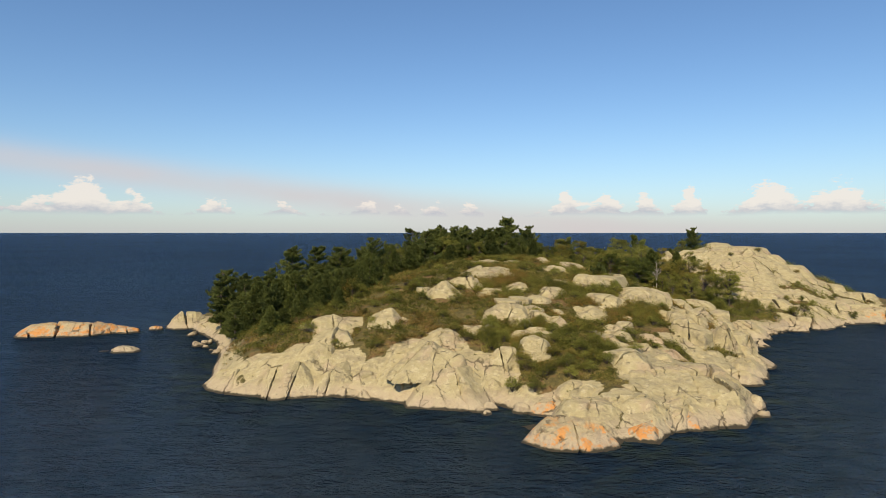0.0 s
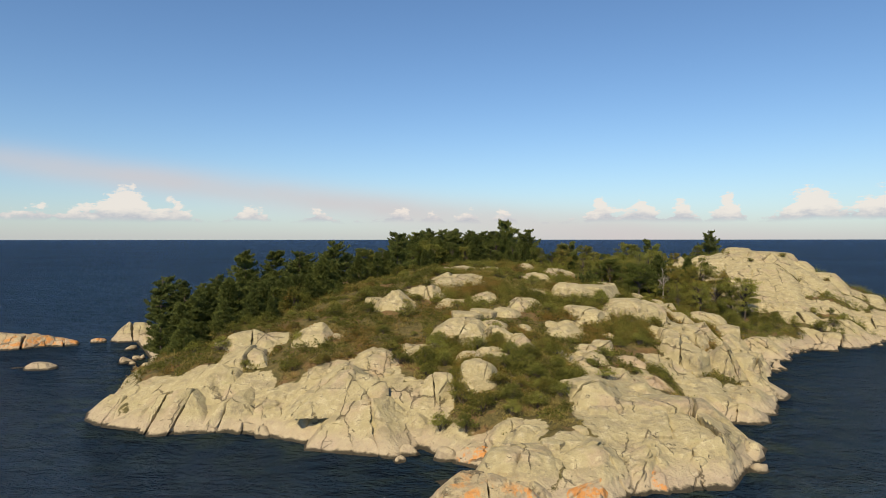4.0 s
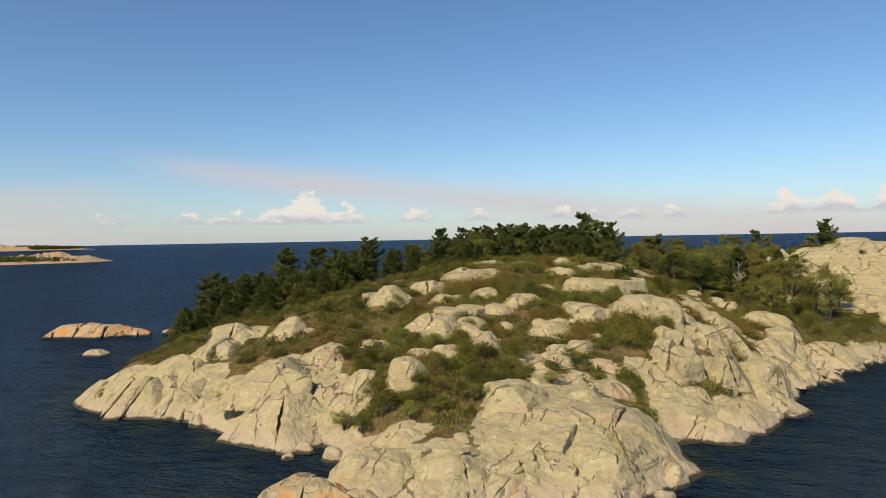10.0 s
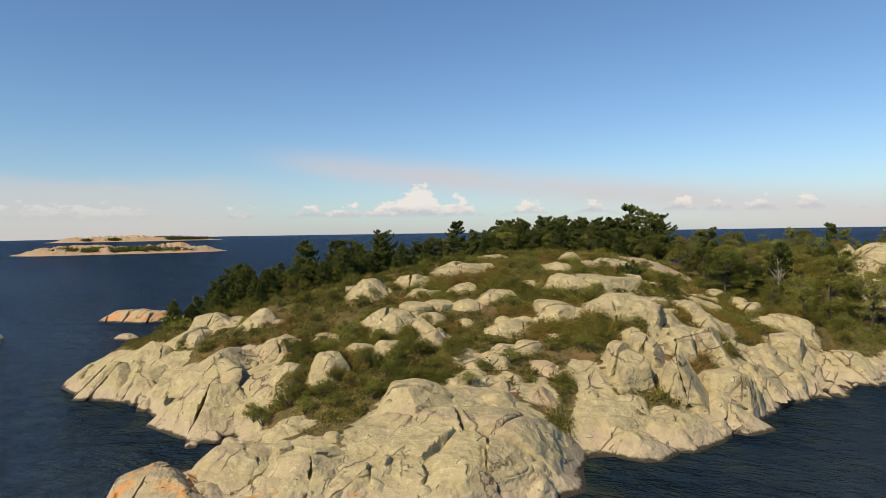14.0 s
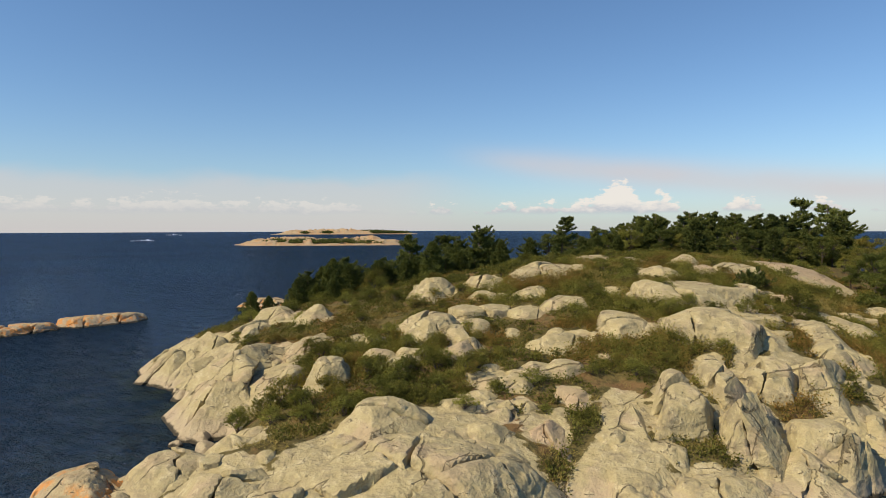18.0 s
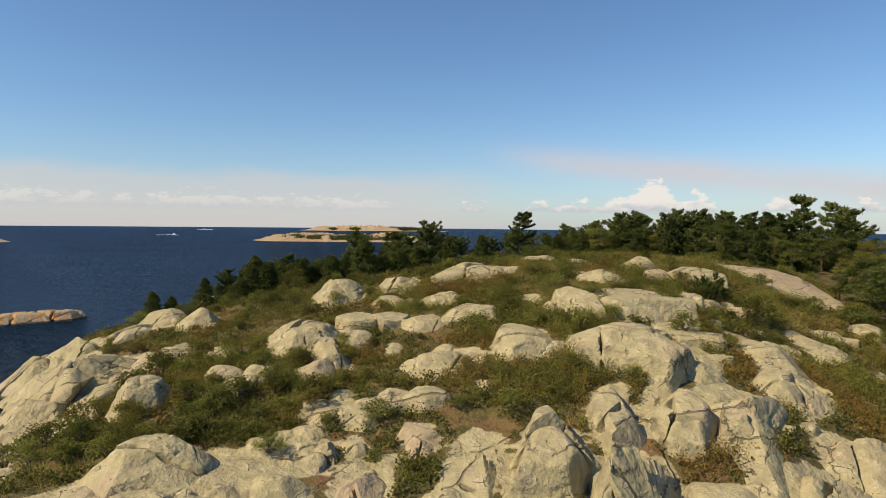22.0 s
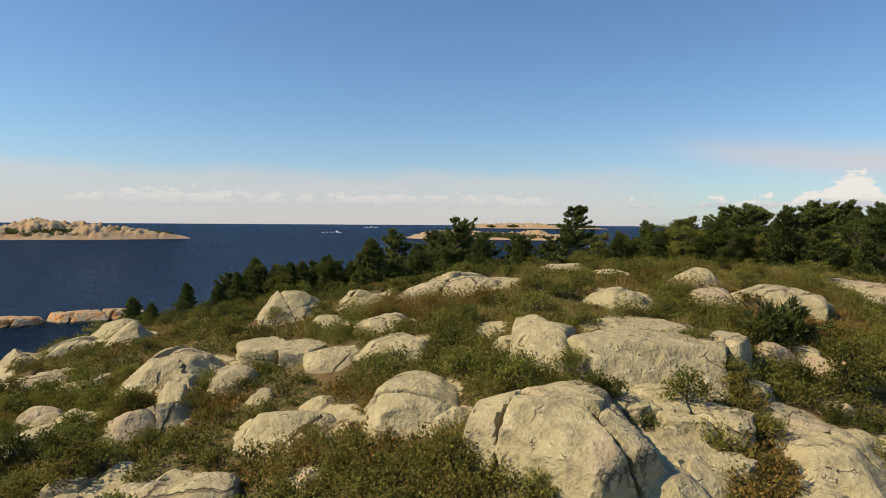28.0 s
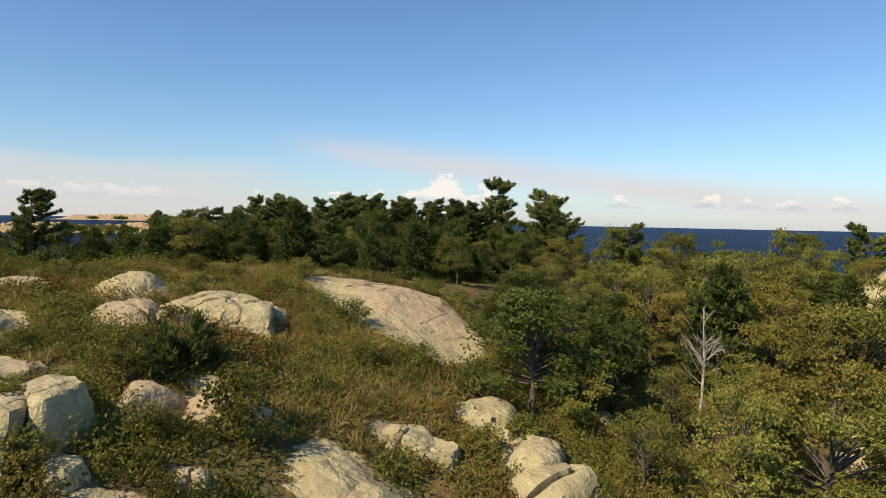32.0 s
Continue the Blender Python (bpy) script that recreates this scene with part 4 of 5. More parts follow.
outcrop(46.6, 116.4, 3.2, 1.9, 1.65, -5, 2, ROCK)

# broken pieces and low ledges round the larger outcrops
shards = np.random.default_rng(61)
for x, y, a, b, turn in list(FOOT):
    if a < 1.3 or y > 108 or x > 39 or x < -16:
        continue
    for _ in range(1 if a < 2.2 else 2):
        ang, size = float(shards.uniform(0, 2 * math.pi)), float(shards.uniform(0.6, 1.5))
        off = (1.12 * a * math.cos(ang), 1.15 * b * math.sin(ang))
        px = x + off[0] * math.cos(turn) - off[1] * math.sin(turn)
        py = y + off[0] * math.sin(turn) + off[1] * math.cos(turn)
        if inland(np.array([px]), np.array([py]))[0] > 1.5:
            crag(px, py, size * 1.3, size, level(px, py) - 0.05, level(px, py) + 0.28 * size, math.degrees(turn), 1, ROCK, float(shards.choice([2.4, 2.6, 3.0, 3.6])), 0.08)


# ---------------------------------------------------------------- plants
def tube(points, radii, sides=6):
    """A bent tapering tube along points."""
    points = [np.asarray(p, float) for p in points]
    verts, faces = [], []
    for i, (p, r) in enumerate(zip(points, radii)):
        d = points[min(i + 1, len(points) - 1)] - points[max(i - 1, 0)]
        d = d / (np.linalg.norm(d) + 1e-9)
        s = np.cross(d, (0.31, 0.95, 0.05))
        s /= np.linalg.norm(s) + 1e-9
        q = np.cross(d, s)
        for k in range(sides):
            a = 2 * math.pi * k / sides
            verts.append(p + r * (s * math.cos(a) + q * math.sin(a)))
    for i in range(len(points) - 1):
        for k in range(sides):
            a, b = i * sides + k, i * sides + (k + 1) % sides
            faces.append((a, b, b + sides, a + sides))
    return verts, faces


def tubes(parts_):
    verts, faces = [], []
    for v, f in parts_:
        faces += [tuple(i + len(verts) for i in q) for q in f]
        verts += v
    return verts, faces


def sprays(centres, ways, length, width, per, rng, fan=0.9, face=0.0):
    """Tufts of narrow pointed blades: `per` triangles at each centre, fanned round its way."""
    n = len(centres)
    c, d = np.repeat(centres, per, 0), np.repeat(ways, per, 0)
    d = d + rng.normal(0, fan * 0.5, (n * per, 3))
    d /= np.linalg.norm(d, axis=1, keepdims=True) + 1e-9
    s = np.cross(d, rng.normal(0, 1, (n * per, 3)) * (1 - face) + np.repeat(ways, per, 0) * face * 1.6)
    s /= np.linalg.norm(s, axis=1, keepdims=True) + 1e-9
    size = rng.uniform(0.65, 1.25, (n * per, 1))
    tip = c + d * length * size
    wid = s * width * size * 0.5
    verts = np.stack([c + wid, tip, c - wid], 1).reshape(-1, 3)
    return verts, np.arange(n * per * 3).reshape(-1, 3)


def crown_object(name, verts, faces, mat, owner):
    return mesh_object(name, verts, faces, mat, False, owner)


def make_pine(seed, lean=0.0, flat=False, high=8.0):
    """A white pine 8 m high: layered level limbs with flat plates of needle tufts; lean: blown to one side."""
    rng = np.random.default_rng(seed)
    owner = new("pine_tree")
    bend = rng.uniform(-0.3, 0.3, 2)
    trunk = [(bend[0] * math.sin(t * 2.4) + lean * t * t * 0.7, bend[1] * math.sin(t * 2), high * t * 0.95) for t in np.linspace(0, 1, 9)]
    v, f = tube(trunk, np.linspace(0.17, 0.03, 9), 7)
    mesh_object("trunk", v, f, BARK, True, owner)
    limbs, cen, way = [], [], []
    at = lambda t: np.array([np.interp(t, np.linspace(0, 1, 9), [p[i] for p in trunk]) for i in range(3)])
    t = 0.12 if not flat else 0.22
    while t < 0.99:
        for k in range(rng.integers(3, 6)):
            a = rng.uniform(0, 2 * math.pi)
            reach = (2.5 * math.sin(min(1.0, (1.06 - t) * 1.25) * 1.57) ** 0.8 + 0.35) * rng.uniform(0.45, 1.1)
            if flat:
                reach = (0.8 + 1.2 * abs(math.sin(t * 7.5))) * rng.uniform(0.6, 1.1) * (1.25 - 0.45 * t)
            out = np.array([math.cos(a), math.sin(a), 0.0])
            if lean:
                reach *= max(0.45, 1 + 0.8 * out[0] * lean)
            p0 = at(t)
            rise = rng.uniform(0.05, 0.5)
            side = np.array([-out[1], out[0], 0.0])
            arc = lambda q: p0 + out * reach * q + (0, 0, reach * (rise * q - 0.16 * math.sin(q * 3.1)))
            limbs.append(tube([arc(q) for q in (0, 0.35, 0.7, 1.0)], (0.045, 0.035, 0.022, 0.008), 4))
            for q in rng.uniform(0.22, 1.02, int(12 + reach * 20)):
                spread = 0.36 * reach * q * (1.15 - q) * 2 + 0.10
                cen.append(arc(q) + side * rng.uniform(-1, 1) * spread + (0, 0, rng.uniform(-0.03, 0.12)))
                w_ = out * 0.45 + (lean * 0.5, 0, 0.9) + rng.normal(0, 0.2, 3)
                way.append(w_ / np.linalg.norm(w_))
        t += rng.uniform(0.035, 0.07)
    v, f = tubes(limbs)
    mesh_object("limb", v, f, BARK, True, owner)
    v, f = sprays(np.array(cen), np.array(way), 0.31, 0.115, 7, rng, 1.4, 0.3)
    crown_object("crown", v, f, NEEDLES, owner)
    return tagged(owner, "wind-swept white pine with layered limbs on the rocky island" if lean else "dark green white pine with layered tufted limbs", "tree", "pines of the island")


def make_spruce(seed):
    """A young spruce or cedar 5 m high, full to the ground."""
    rng = np.random.default_rng(seed)
    high = 5.0
    owner = new("spruce_tree")
    v, f = tube([(0, 0, 0), (0.04, 0.02, high * 0.5), (0, 0, high)], (0.10, 0.06, 0.012), 6)
    mesh_object("trunk", v, f, BARK, True, owner)
    n = 1300
    t = rng.uniform(0, 1, n) ** 1.25
    a = rng.uniform(0, 2 * math.pi, n)
    lobe = 1 + 0.42 * np.sin(a * 3 + t * 19 + seed) + 0.30 * np.sin(a * 2 + t * 5 + seed) + 0.22 * np.sin(t * 46 + a + seed)
    r = 1.6 * (1 - t) ** 0.66 * np.maximum(lobe, 0.12) * rng.uniform(0.45, 1.0, n) ** 0.5 + 0.05
    cen = np.stack([np.cos(a) * r, np.sin(a) * r, 0.15 + t * high * 0.97], 1)
    way = np.stack([np.cos(a) * 0.8, np.sin(a) * 0.8, 0.35 + t], 1)
    v, f = sprays(cen, way / np.linalg.norm(way, axis=1, keepdims=True), 0.34, 0.15, 6, rng, 1.1, 0.45)
    crown_object("crown", v, f, SPRUCE, owner)
    return tagged(owner, "dense dark young spruce full of needles to the ground", "tree", "young conifers on the slope")


def make_broad(seed, high=6.0, sparse=False, dense=False):
    """A small oak or birch 6 m high with clumps of leaves on spreading limbs; dense: fuller, in a darker leaf colour.
    """
    rng = np.random.default_rng(seed)
    owner = new("broadleaf_tree")
    fork = high * rng.uniform(0.22, 0.36)
    v, f = tube([(0, 0, 0), (rng.uniform(-0.15, 0.15), 0.05, fork), (rng.uniform(-0.3, 0.3), rng.uniform(-0.3, 0.3), high * 0.8)], (0.13, 0.10, 0.02), 7)
    mesh_object("trunk", v, f, BARK, True, owner)
    limbs, cen = [], []
    for k in range(40):
        a, up = rng.uniform(0, 2 * math.pi), rng.uniform(0.0, 1.0)
        reach = high * 0.33 * math.sqrt(max(0.05, 1 - (up - 0.35) ** 2 * 1.9)) * rng.uniform(0.45, 1.1)
        tip = np.array([math.cos(a) * reach, math.sin(a) * reach, fork * 0.8 + (high * 0.97 - fork * 0.8) * up])
        root = np.array([0, 0, fork * 0.8 + (tip[2] - fork * 0.8) * 0.45])
        limbs.append(tube([root, (root + tip) / 2 + (0, 0, 0.12), tip], (0.05, 0.03, 0.008), 4))
        m = 46 if sparse else 120 if dense else 90
        cen.append(tip + rng.normal(0, 1, (m, 3)) * (0.29, 0.29, 0.16) * rng.uniform(0.7, 1.25))
    v, f = tubes(limbs)
    mesh_object("limb", v, f, BARK, True, owner)
    cen = np.concatenate(cen)
    way = cen - (0, 0, high * 0.45)
    way /= np.linalg.norm(way, axis=1, keepdims=True)
    v, f = sprays(cen, way + (0, 0, 0.3), 0.115, 0.085, 6, rng, 1.8, 0.6)
    crown_object("crown", v, f, DARK_LEAVES if dense else LEAVES, owner)
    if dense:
        return tagged(owner, "dense dark green broadleaf tree with a full rounded crown", "tree", "broadleaf trees of the hollow")
    return tagged(owner, "small green broadleaf tree with a loose leafy crown", "tree", "broadleaf trees of the hollow")


def make_bush(seed):
    """A rounded bush 1.6 m high with many stems."""
    rng = np.random.default_rng(seed)
    owner = new("bush")
    limbs, cen = [], []
    for k in range(16):
        a, r = rng.uniform(0, 6.28), rng.uniform(0.15, 0.85)
        tip = np.array([math.cos(a) * r, math.sin(a) * r, 1.5 * math.sqrt(max(0.1, 1 - r * r)) * rng.uniform(0.6, 1.05)])
        limbs.append(tube([(0, 0, -0.1), tip * 0.5 + (0, 0, 0.1), tip], (0.025, 0.015, 0.004), 4))
        cen.append(tip + rng.normal(0, 1, (32, 3)) * (0.20, 0.20, 0.14))
    v, f = tubes(limbs)
    mesh_object("stem", v, f, BARK, True, owner)
    cen = np.concatenate(cen)
    cen[:, 2] = np.maximum(cen[:, 2], 0.02)
    way = cen - (0, 0, 0.4)
    way /= np.linalg.norm(way, axis=1, keepdims=True) + 1e-9
    v, f = sprays(cen, way + (0, 0, 0.3), 0.085, 0.062, 8, rng, 1.7, 0.6)
    crown_object("foliage", v, f, LEAVES if seed % 2 == 0 else SHRUB, owner)
    return tagged(owner, "rounded olive-green bush with small leaves among the rocks", "bush", "bushes between the rocks")


def make_juniper(seed):
    """A low spreading juniper 1.2 m high and 3 m wide, dark needles."""
    rng = np.random.default_rng(seed)
    owner = new("juniper")
    limbs, cen, way = [], [], []
    for k in range(34):
        a, r = rng.uniform(0, 6.28), rng.uniform(0.4, 1.6)
        tip = np.array([math.cos(a) * r, math.sin(a) * r, rng.uniform(0.35, 1.2) * (1.15 - r * 0.35)])
        limbs.append(tube([(0, 0, -0.1), tip * (0.6, 0.6, 0.4), tip], (0.03, 0.02, 0.005), 4))
        for q in rng.uniform(0.35, 1.05, 16):
            cen.append(tip * (q, q, 0.25 + 0.75 * q) + rng.normal(0, 0.07, 3))
            way.append(tip / np.linalg.norm(tip) + (0, 0, 0.5))
    v, f = tubes(limbs)
    mesh_object("stem", v, f, BARK, True, owner)
    way = np.array(way)
    v, f = sprays(np.array(cen), way / np.linalg.norm(way, axis=1, keepdims=True), 0.24, 0.08, 7, rng, 0.9, 0.3)
    crown_object("foliage", v, f, SPRUCE, owner)
    return tagged(owner, "dark spreading juniper bush against the rock", "bush", "junipers on the dome")


def make_snag(seed):
    """A dead tree, bleached bare twigs."""
    rng = np.random.default_rng(seed)
    owner = new("dead_tree")
    v, f = tube([(0, 0, 0), (0.1, 0.05, 1.8), (0.0, 0.1, 4.0)], (0.07, 0.05, 0.01), 6)
    mesh_object("trunk", v, f, DEAD, True, owner)
    limbs = []
    for k in range(26):
        z = rng.uniform(0.9, 3.8)
        a, l = rng.uniform(0, 6.28), rng.uniform(0.5, 1.3) * (1.15 - z / 4.6)
        d = np.array([math.cos(a), math.sin(a), rng.uniform(0.5, 1.3)])
        p = np.array([0.05, 0.07, z])
        limbs.append(tube([p, p + d * l * 0.5, p + d * l + (0, 0, 0.1)], (0.022, 0.014, 0.004), 4))
        for _ in range(3):
            q = p + d * l * rng.uniform(0.4, 0.9)
            limbs.append(tube([q, q + (d + rng.normal(0, 0.6, 3)) * l * 0.35], (0.010, 0.003), 3))
    v, f = tubes(limbs)
    mesh_object("branch", v, f, DEAD, True, owner)
    return tagged(owner, "bare bleached dead tree with fine grey twigs", "tree")


MODELS = {
    "pine": [(make_pine(s), 8.0) for s in (1, 2, 3)],
    "wind": [(make_pine(s, 0.42), 8.0) for s in (4, 5, 20)],
    "tall": [(make_pine(6, 0.0, True), 8.0)],
    "spruce": [(make_spruce(s), 5.0) for s in (7, 8, 9)],
    "broad": [(make_broad(s), 6.0) for s in (10, 11, 12)],
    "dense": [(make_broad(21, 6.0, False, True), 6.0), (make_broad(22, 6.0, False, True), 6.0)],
    "sparse": [(make_broad(13, 6.0, True), 6.0)],
    "bush": [(make_bush(s), 1.6) for s in (14, 15, 16)],
    "juniper": [(make_juniper(18), 1.2), (make_juniper(19), 1.2)],
    "snag": [(make_snag(17), 4.0)],
}
USED = set()
dice = np.random.default_rng(5)


def plant(kind, x, y, high, wide=None, turn=None):
    """Stand one plant of a kind on the ground; the first of each model is the model itself."""
    pick = MODELS[kind][int(dice.integers(len(MODELS[kind])))]
    ob, tall = pick
    # tree tops on the west slope are capped to fit the camera's view
    if x < -12:
        high = max(1.2, min(high, (10.4 if y < 99 else 13.4) - level(x, y)))
    s = high / tall
    sx = (s * dice.uniform(0.9, 1.15)) if wide is None else s * wide
    a = (20 + dice.uniform(-25, 25) if kind == "wind" else dice.uniform(0, 360)) if turn is None else turn
    m = pose(x, y, level(x, y) - 0.08, 0, 0, a) @ Matrix.Diagonal((sx, sx, s, 1))
    if ob.name not in USED:
        USED.add(ob.name)
        ob.matrix_basis = m
        return ob
    made = {}
    for o in (ob, *ob.children_recursive):
        made[o] = o.copy()
        scene.collection.objects.link(made[o])
        made[o].parent = made.get(o.parent, o.parent)
    made[ob].matrix_basis = m
    return made[ob]


# trees that stand out singly
for x, y, high in [(-32.8, 94.5, 9.3), (-26.6, 97.4, 8.6), (-21.3, 103.8, 8.1), (-11.4, 101.4, 7.5), (-3.3, 109.0, 6.6), (-19.0, 113.5, 6.6), (2.0, 136.4, 8.0), (10.0, 142.0, 7.0), (4.0, 136.5, 7.6)]:
    plant('wind', x, y, high)
for x, y, high in [(-28.8, 92.6, 7.4), (-23.8, 100.2, 8.8), (-16.2, 102.7, 8.4), (-13.5, 106.1, 7.9), (-16.7, 97.6, 4.3), (-6.8, 137.8, 9.4), (-0.6, 142.7, 8.9), (15.7, 159.0, 13.0), (-13.0, 92.1, 5.6), (-5.2, 120.8, 5.9), (-4.3, 126.1, 6.6), (-2.4, 129.6, 7.6), (-0.6, 132.8, 7.4), (5.0, 138.8, 7.4), (7.8, 140.0, 6.8), (12.0, 144.8, 6.6), (17.2, 144.3, 6.3)]:
    plant('pine', x, y, high)
for x, y, high in [(-0.3, 130.5, 7.5), (2.4, 134.0, 7.3), (8.2, 139.2, 6.9), (10.2, 141.5, 6.6), (12.4, 142.6, 6.9), (13.9, 144.5, 6.6), (0.8, 123.3, 5.5), (19.6, 151.1, 9.5), (49.0, 162.3, 12.0), (57.8, 149.0, 7.2), (28.9, 148.8, 7.3)]:
    plant('pine', x, y, high)
for x, y, high in [(-26.9, 85.9, 3.0), (-23.6, 84.8, 2.6), (-21.1, 85.4, 2.6), (-17.5, 88.3, 2.6), (-14.2, 91.9, 1.6), (-10.8, 91.4, 1.6), (-7.9, 89.7, 1.6), (-26.9, 91.1, 4.6), (-13.4, 90.0, 4.3), (-10.1, 96.9, 3.7), (-5.6, 105.4, 3.9), (-7.8, 102.1, 4.0), (-5.6, 118.0, 3.9), (-3.6, 121.8, 4.1), (12.8, 136.6, 3.9), (20.0, 133.7, 3.3)]:
    plant('spruce', x, y, high)
for x, y, high in [(7.3, 136.3, 6.0), (1.6, 115.2, 3.4), (1.0, 111.2, 3.2), (-19.7, 73.0, 3.3), (-18.6, 74.5, 2.4), (-17.3, 77.3, 3.2), (-15.6, 81.4, 3.4), (-15.2, 83.1, 3.8), (-14.1, 86.9, 3.9), (-12.9, 79.3, 2.6), (19.5, 128.3, 3.1)]:
    plant('spruce', x, y, high)
for x, y, high in [(-3.6, 83.9, 1.6), (-10.8, 84.3, 1.6), (-15.1, 83.6, 1.6), (-11.8, 84.2, 2.6), (28.2, 98.8, 2.2)]:
    plant('bush', x, y, high)
for x, y, high in [(3.0, 130.2, 4.5), (5.9, 132.7, 4.2), (9.6, 135.4, 4.2), (0.6, 126.7, 4.3), (0.6, 120.2, 5.3), (2.1, 124.5, 5.0), (20.6, 127.7, 3.5), (55.1, 148.1, 4.2), (50.7, 141.2, 1.5), (25.8, 137.6, 5.0), (27.1, 148.4, 6.7), (37.1, 142.1, 6.0), (42.6, 156.5, 9.4), (32.4, 153.6, 7.8), (44.8, 144.5, 5.1), (47.8, 139.3, 3.5)]:
    plant('broad', x, y, high)
for x, y, high in [(42.3, 132.4, 5.6), (31.1, 126.6, 4.2), (34.6, 119.3, 3.2)]:
    plant('broad', x, y, high)
for x, y, high in [(14.9, 147.3, 9.4)]:
    plant('tall', x, y, high)
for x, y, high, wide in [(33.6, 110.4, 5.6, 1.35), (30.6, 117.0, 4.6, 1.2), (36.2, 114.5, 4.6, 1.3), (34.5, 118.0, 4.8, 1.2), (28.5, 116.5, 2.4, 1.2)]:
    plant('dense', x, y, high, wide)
for x, y, high in [(40.3, 122.3, 4.3), (8.8, 131.3, 4.4), (39.5, 118.1, 5.4)]:
    plant('snag', x, y, high)
for x, y, high in [(35.9, 123.8, 5.6), (34.5, 129.6, 4.8), (40.0, 136.3, 5.6), (45.1, 120.4, 5.2)]:
    plant('sparse', x, y, high)
for x, y, high in [(24.0, 100.0, 1.9)]:
    plant('juniper', x, y, high)


def within(x, y, ring):
    inside = False
    for (ax, ay), (bx, by) in zip(ring, ring[1:] + ring[:1]):
        if (ay > y) != (by > y) and x < (bx - ax) * (y - ay) / (by - ay) + ax:
            inside = not inside
    return inside


def on_rock(x, y, grow=1.0):
    """For rows of places: inside some rock's footprint."""
    hit = np.zeros(len(x), bool)
    for cx, cy, a, b, t in FOOT:
        u = (x - cx) * math.cos(t) + (y - cy) * math.sin(t)
        v = -(x - cx) * math.sin(t) + (y - cy) * math.cos(t)
        hit |= (np.abs(u / (a * grow)) ** 2.6 + np.abs(v / (b * grow)) ** 2.6) < 1
    return hit


def scatter(ring, gap, seed, clear=0.8):
    """Uneven places inside a ring, at least a gap apart, off the rocks."""
    rng = np.random.default_rng(seed)
    xs, ys = [p[0] for p in ring], [p[1] for p in ring]
    kept = []
    for _ in range(4000):
        x, y = rng.uniform(min(xs), max(xs)), rng.uniform(min(ys), max(ys))
        if within(x, y, ring) and all((x - p) ** 2 + (y - q) ** 2 > gap * gap for p, q in kept) and not on_rock(np.array([x]), np.array([y]), clear)[0]:
            kept.append((x, y))
    return kept


# ledges of the far hill, small and broken
HILL = [(49, 117), (54, 110), (63, 108), (77, 110), (79, 117), (70, 130), (60, 140), (52, 138), (49, 128)]
for x, y in scatter(HILL, 4.1, 26, 0.5):
    wide = float(dice.uniform(3.0, 7.5))
    outcrop(x, y, wide, wide * float(dice.uniform(0.45, 0.8)), float(dice.uniform(0.5, 1.5)), float(dice.uniform(-35, 5)), int(dice.integers(1, 4)), ROCK)
for x, y, wide, high, blocks in ((54, 131.5, 9.0, 1.6, 3), (60, 132, 8.0, 1.2, 3), (57, 125, 8.5, 1.8, 4), (51.5, 121, 7.0, 2.2, 3), (75, 111.5, 9.0, 1.5, 3), (84, 112.5, 9.0, 1.2, 3)):
    outcrop(x, y, wide, wide * 0.6, high, -16, blocks, ORANGE_ROCK if y < 115 else ROCK)

for x, y in scatter(HILL, 5.5, 27, 0.9):
    plant("bush", x, y, float(dice.uniform(0.6, 1.3)), 1.3)

# the wooded hollow between the main dome and the far hill
HOLLOW = [(36, 111), (42, 104), (47, 105), (52, 113), (49, 122), (46, 133), (54, 146), (50, 160), (30, 165), (22, 150), (24, 132), (30, 118)]
for x, y in scatter(HOLLOW, 3.0, 21):
    top = 10.6 + dice.uniform(-1.6, 1.8) if y > 118 else 8.6 + dice.uniform(-1.5, 1.2)
    kind = dice.choice(["broad", "broad", "dense", "sparse", "spruce", "pine"] if y > 122 else ["broad", "broad", "sparse", "bush"])
    top = min(top, level(x, y) + 1.9) if kind == "bush" else top
    plant(str(kind), x, y, float(np.clip(top - level(x, y), 1.8, 7.0)))
# conifers on the west slope
WEST = [(-36, 104), (-31, 92), (-27, 82), (-19, 80), (-12, 86), (-9, 96), (-13, 106), (-26, 110)]
for x, y in scatter(WEST, 2.2, 22):
    plant(str(dice.choice(["spruce", "spruce", "pine", "wind", "pine"])), x, y, float(dice.uniform(2.8, 5.4)))
# behind the ridge
BACK = [(-12, 112), (2, 119), (18, 126), (22, 148), (10, 152), (-10, 138)]
for x, y in scatter(BACK, 2.3, 23):
    plant(str(dice.choice(["spruce", "broad", "pine", "dense"])), x, y, float(dice.uniform(3.0, 5.4)))
# bushes dotted over the heath
HEATH = [(-20, 72), (-10, 64), (2, 62), (14, 58), (22, 66), (30, 84), (30, 100), (36, 108), (24, 122), (4, 116), (-8, 98), (-14, 84)]
for x, y in scatter(HEATH, 2.35, 24, 0.95):
    plant("bush", x, y, float(dice.uniform(0.45, 1.25)), 1.5)
# taller shrubs in the sheltered dip behind the southern dome and below the sheer block
for x, y in scatter([(5, 57), (12, 56), (16, 62), (17, 72), (10, 76), (4, 70)], 1.9, 28, 1.0) + scatter([(22, 85), (26, 86), (30, 92), (29, 99), (24, 98)], 2.0, 29, 1.0):
    plant("bush", x, y, float(dice.uniform(0.8, 1.6)), 1.15)
for x, y in scatter([(36, 97), (47, 101), (62, 106), (66, 114), (50, 112), (38, 110)], 2.6, 25, 0.8):
    plant("bush", x, y, float(dice.uniform(0.9, 2.0)))


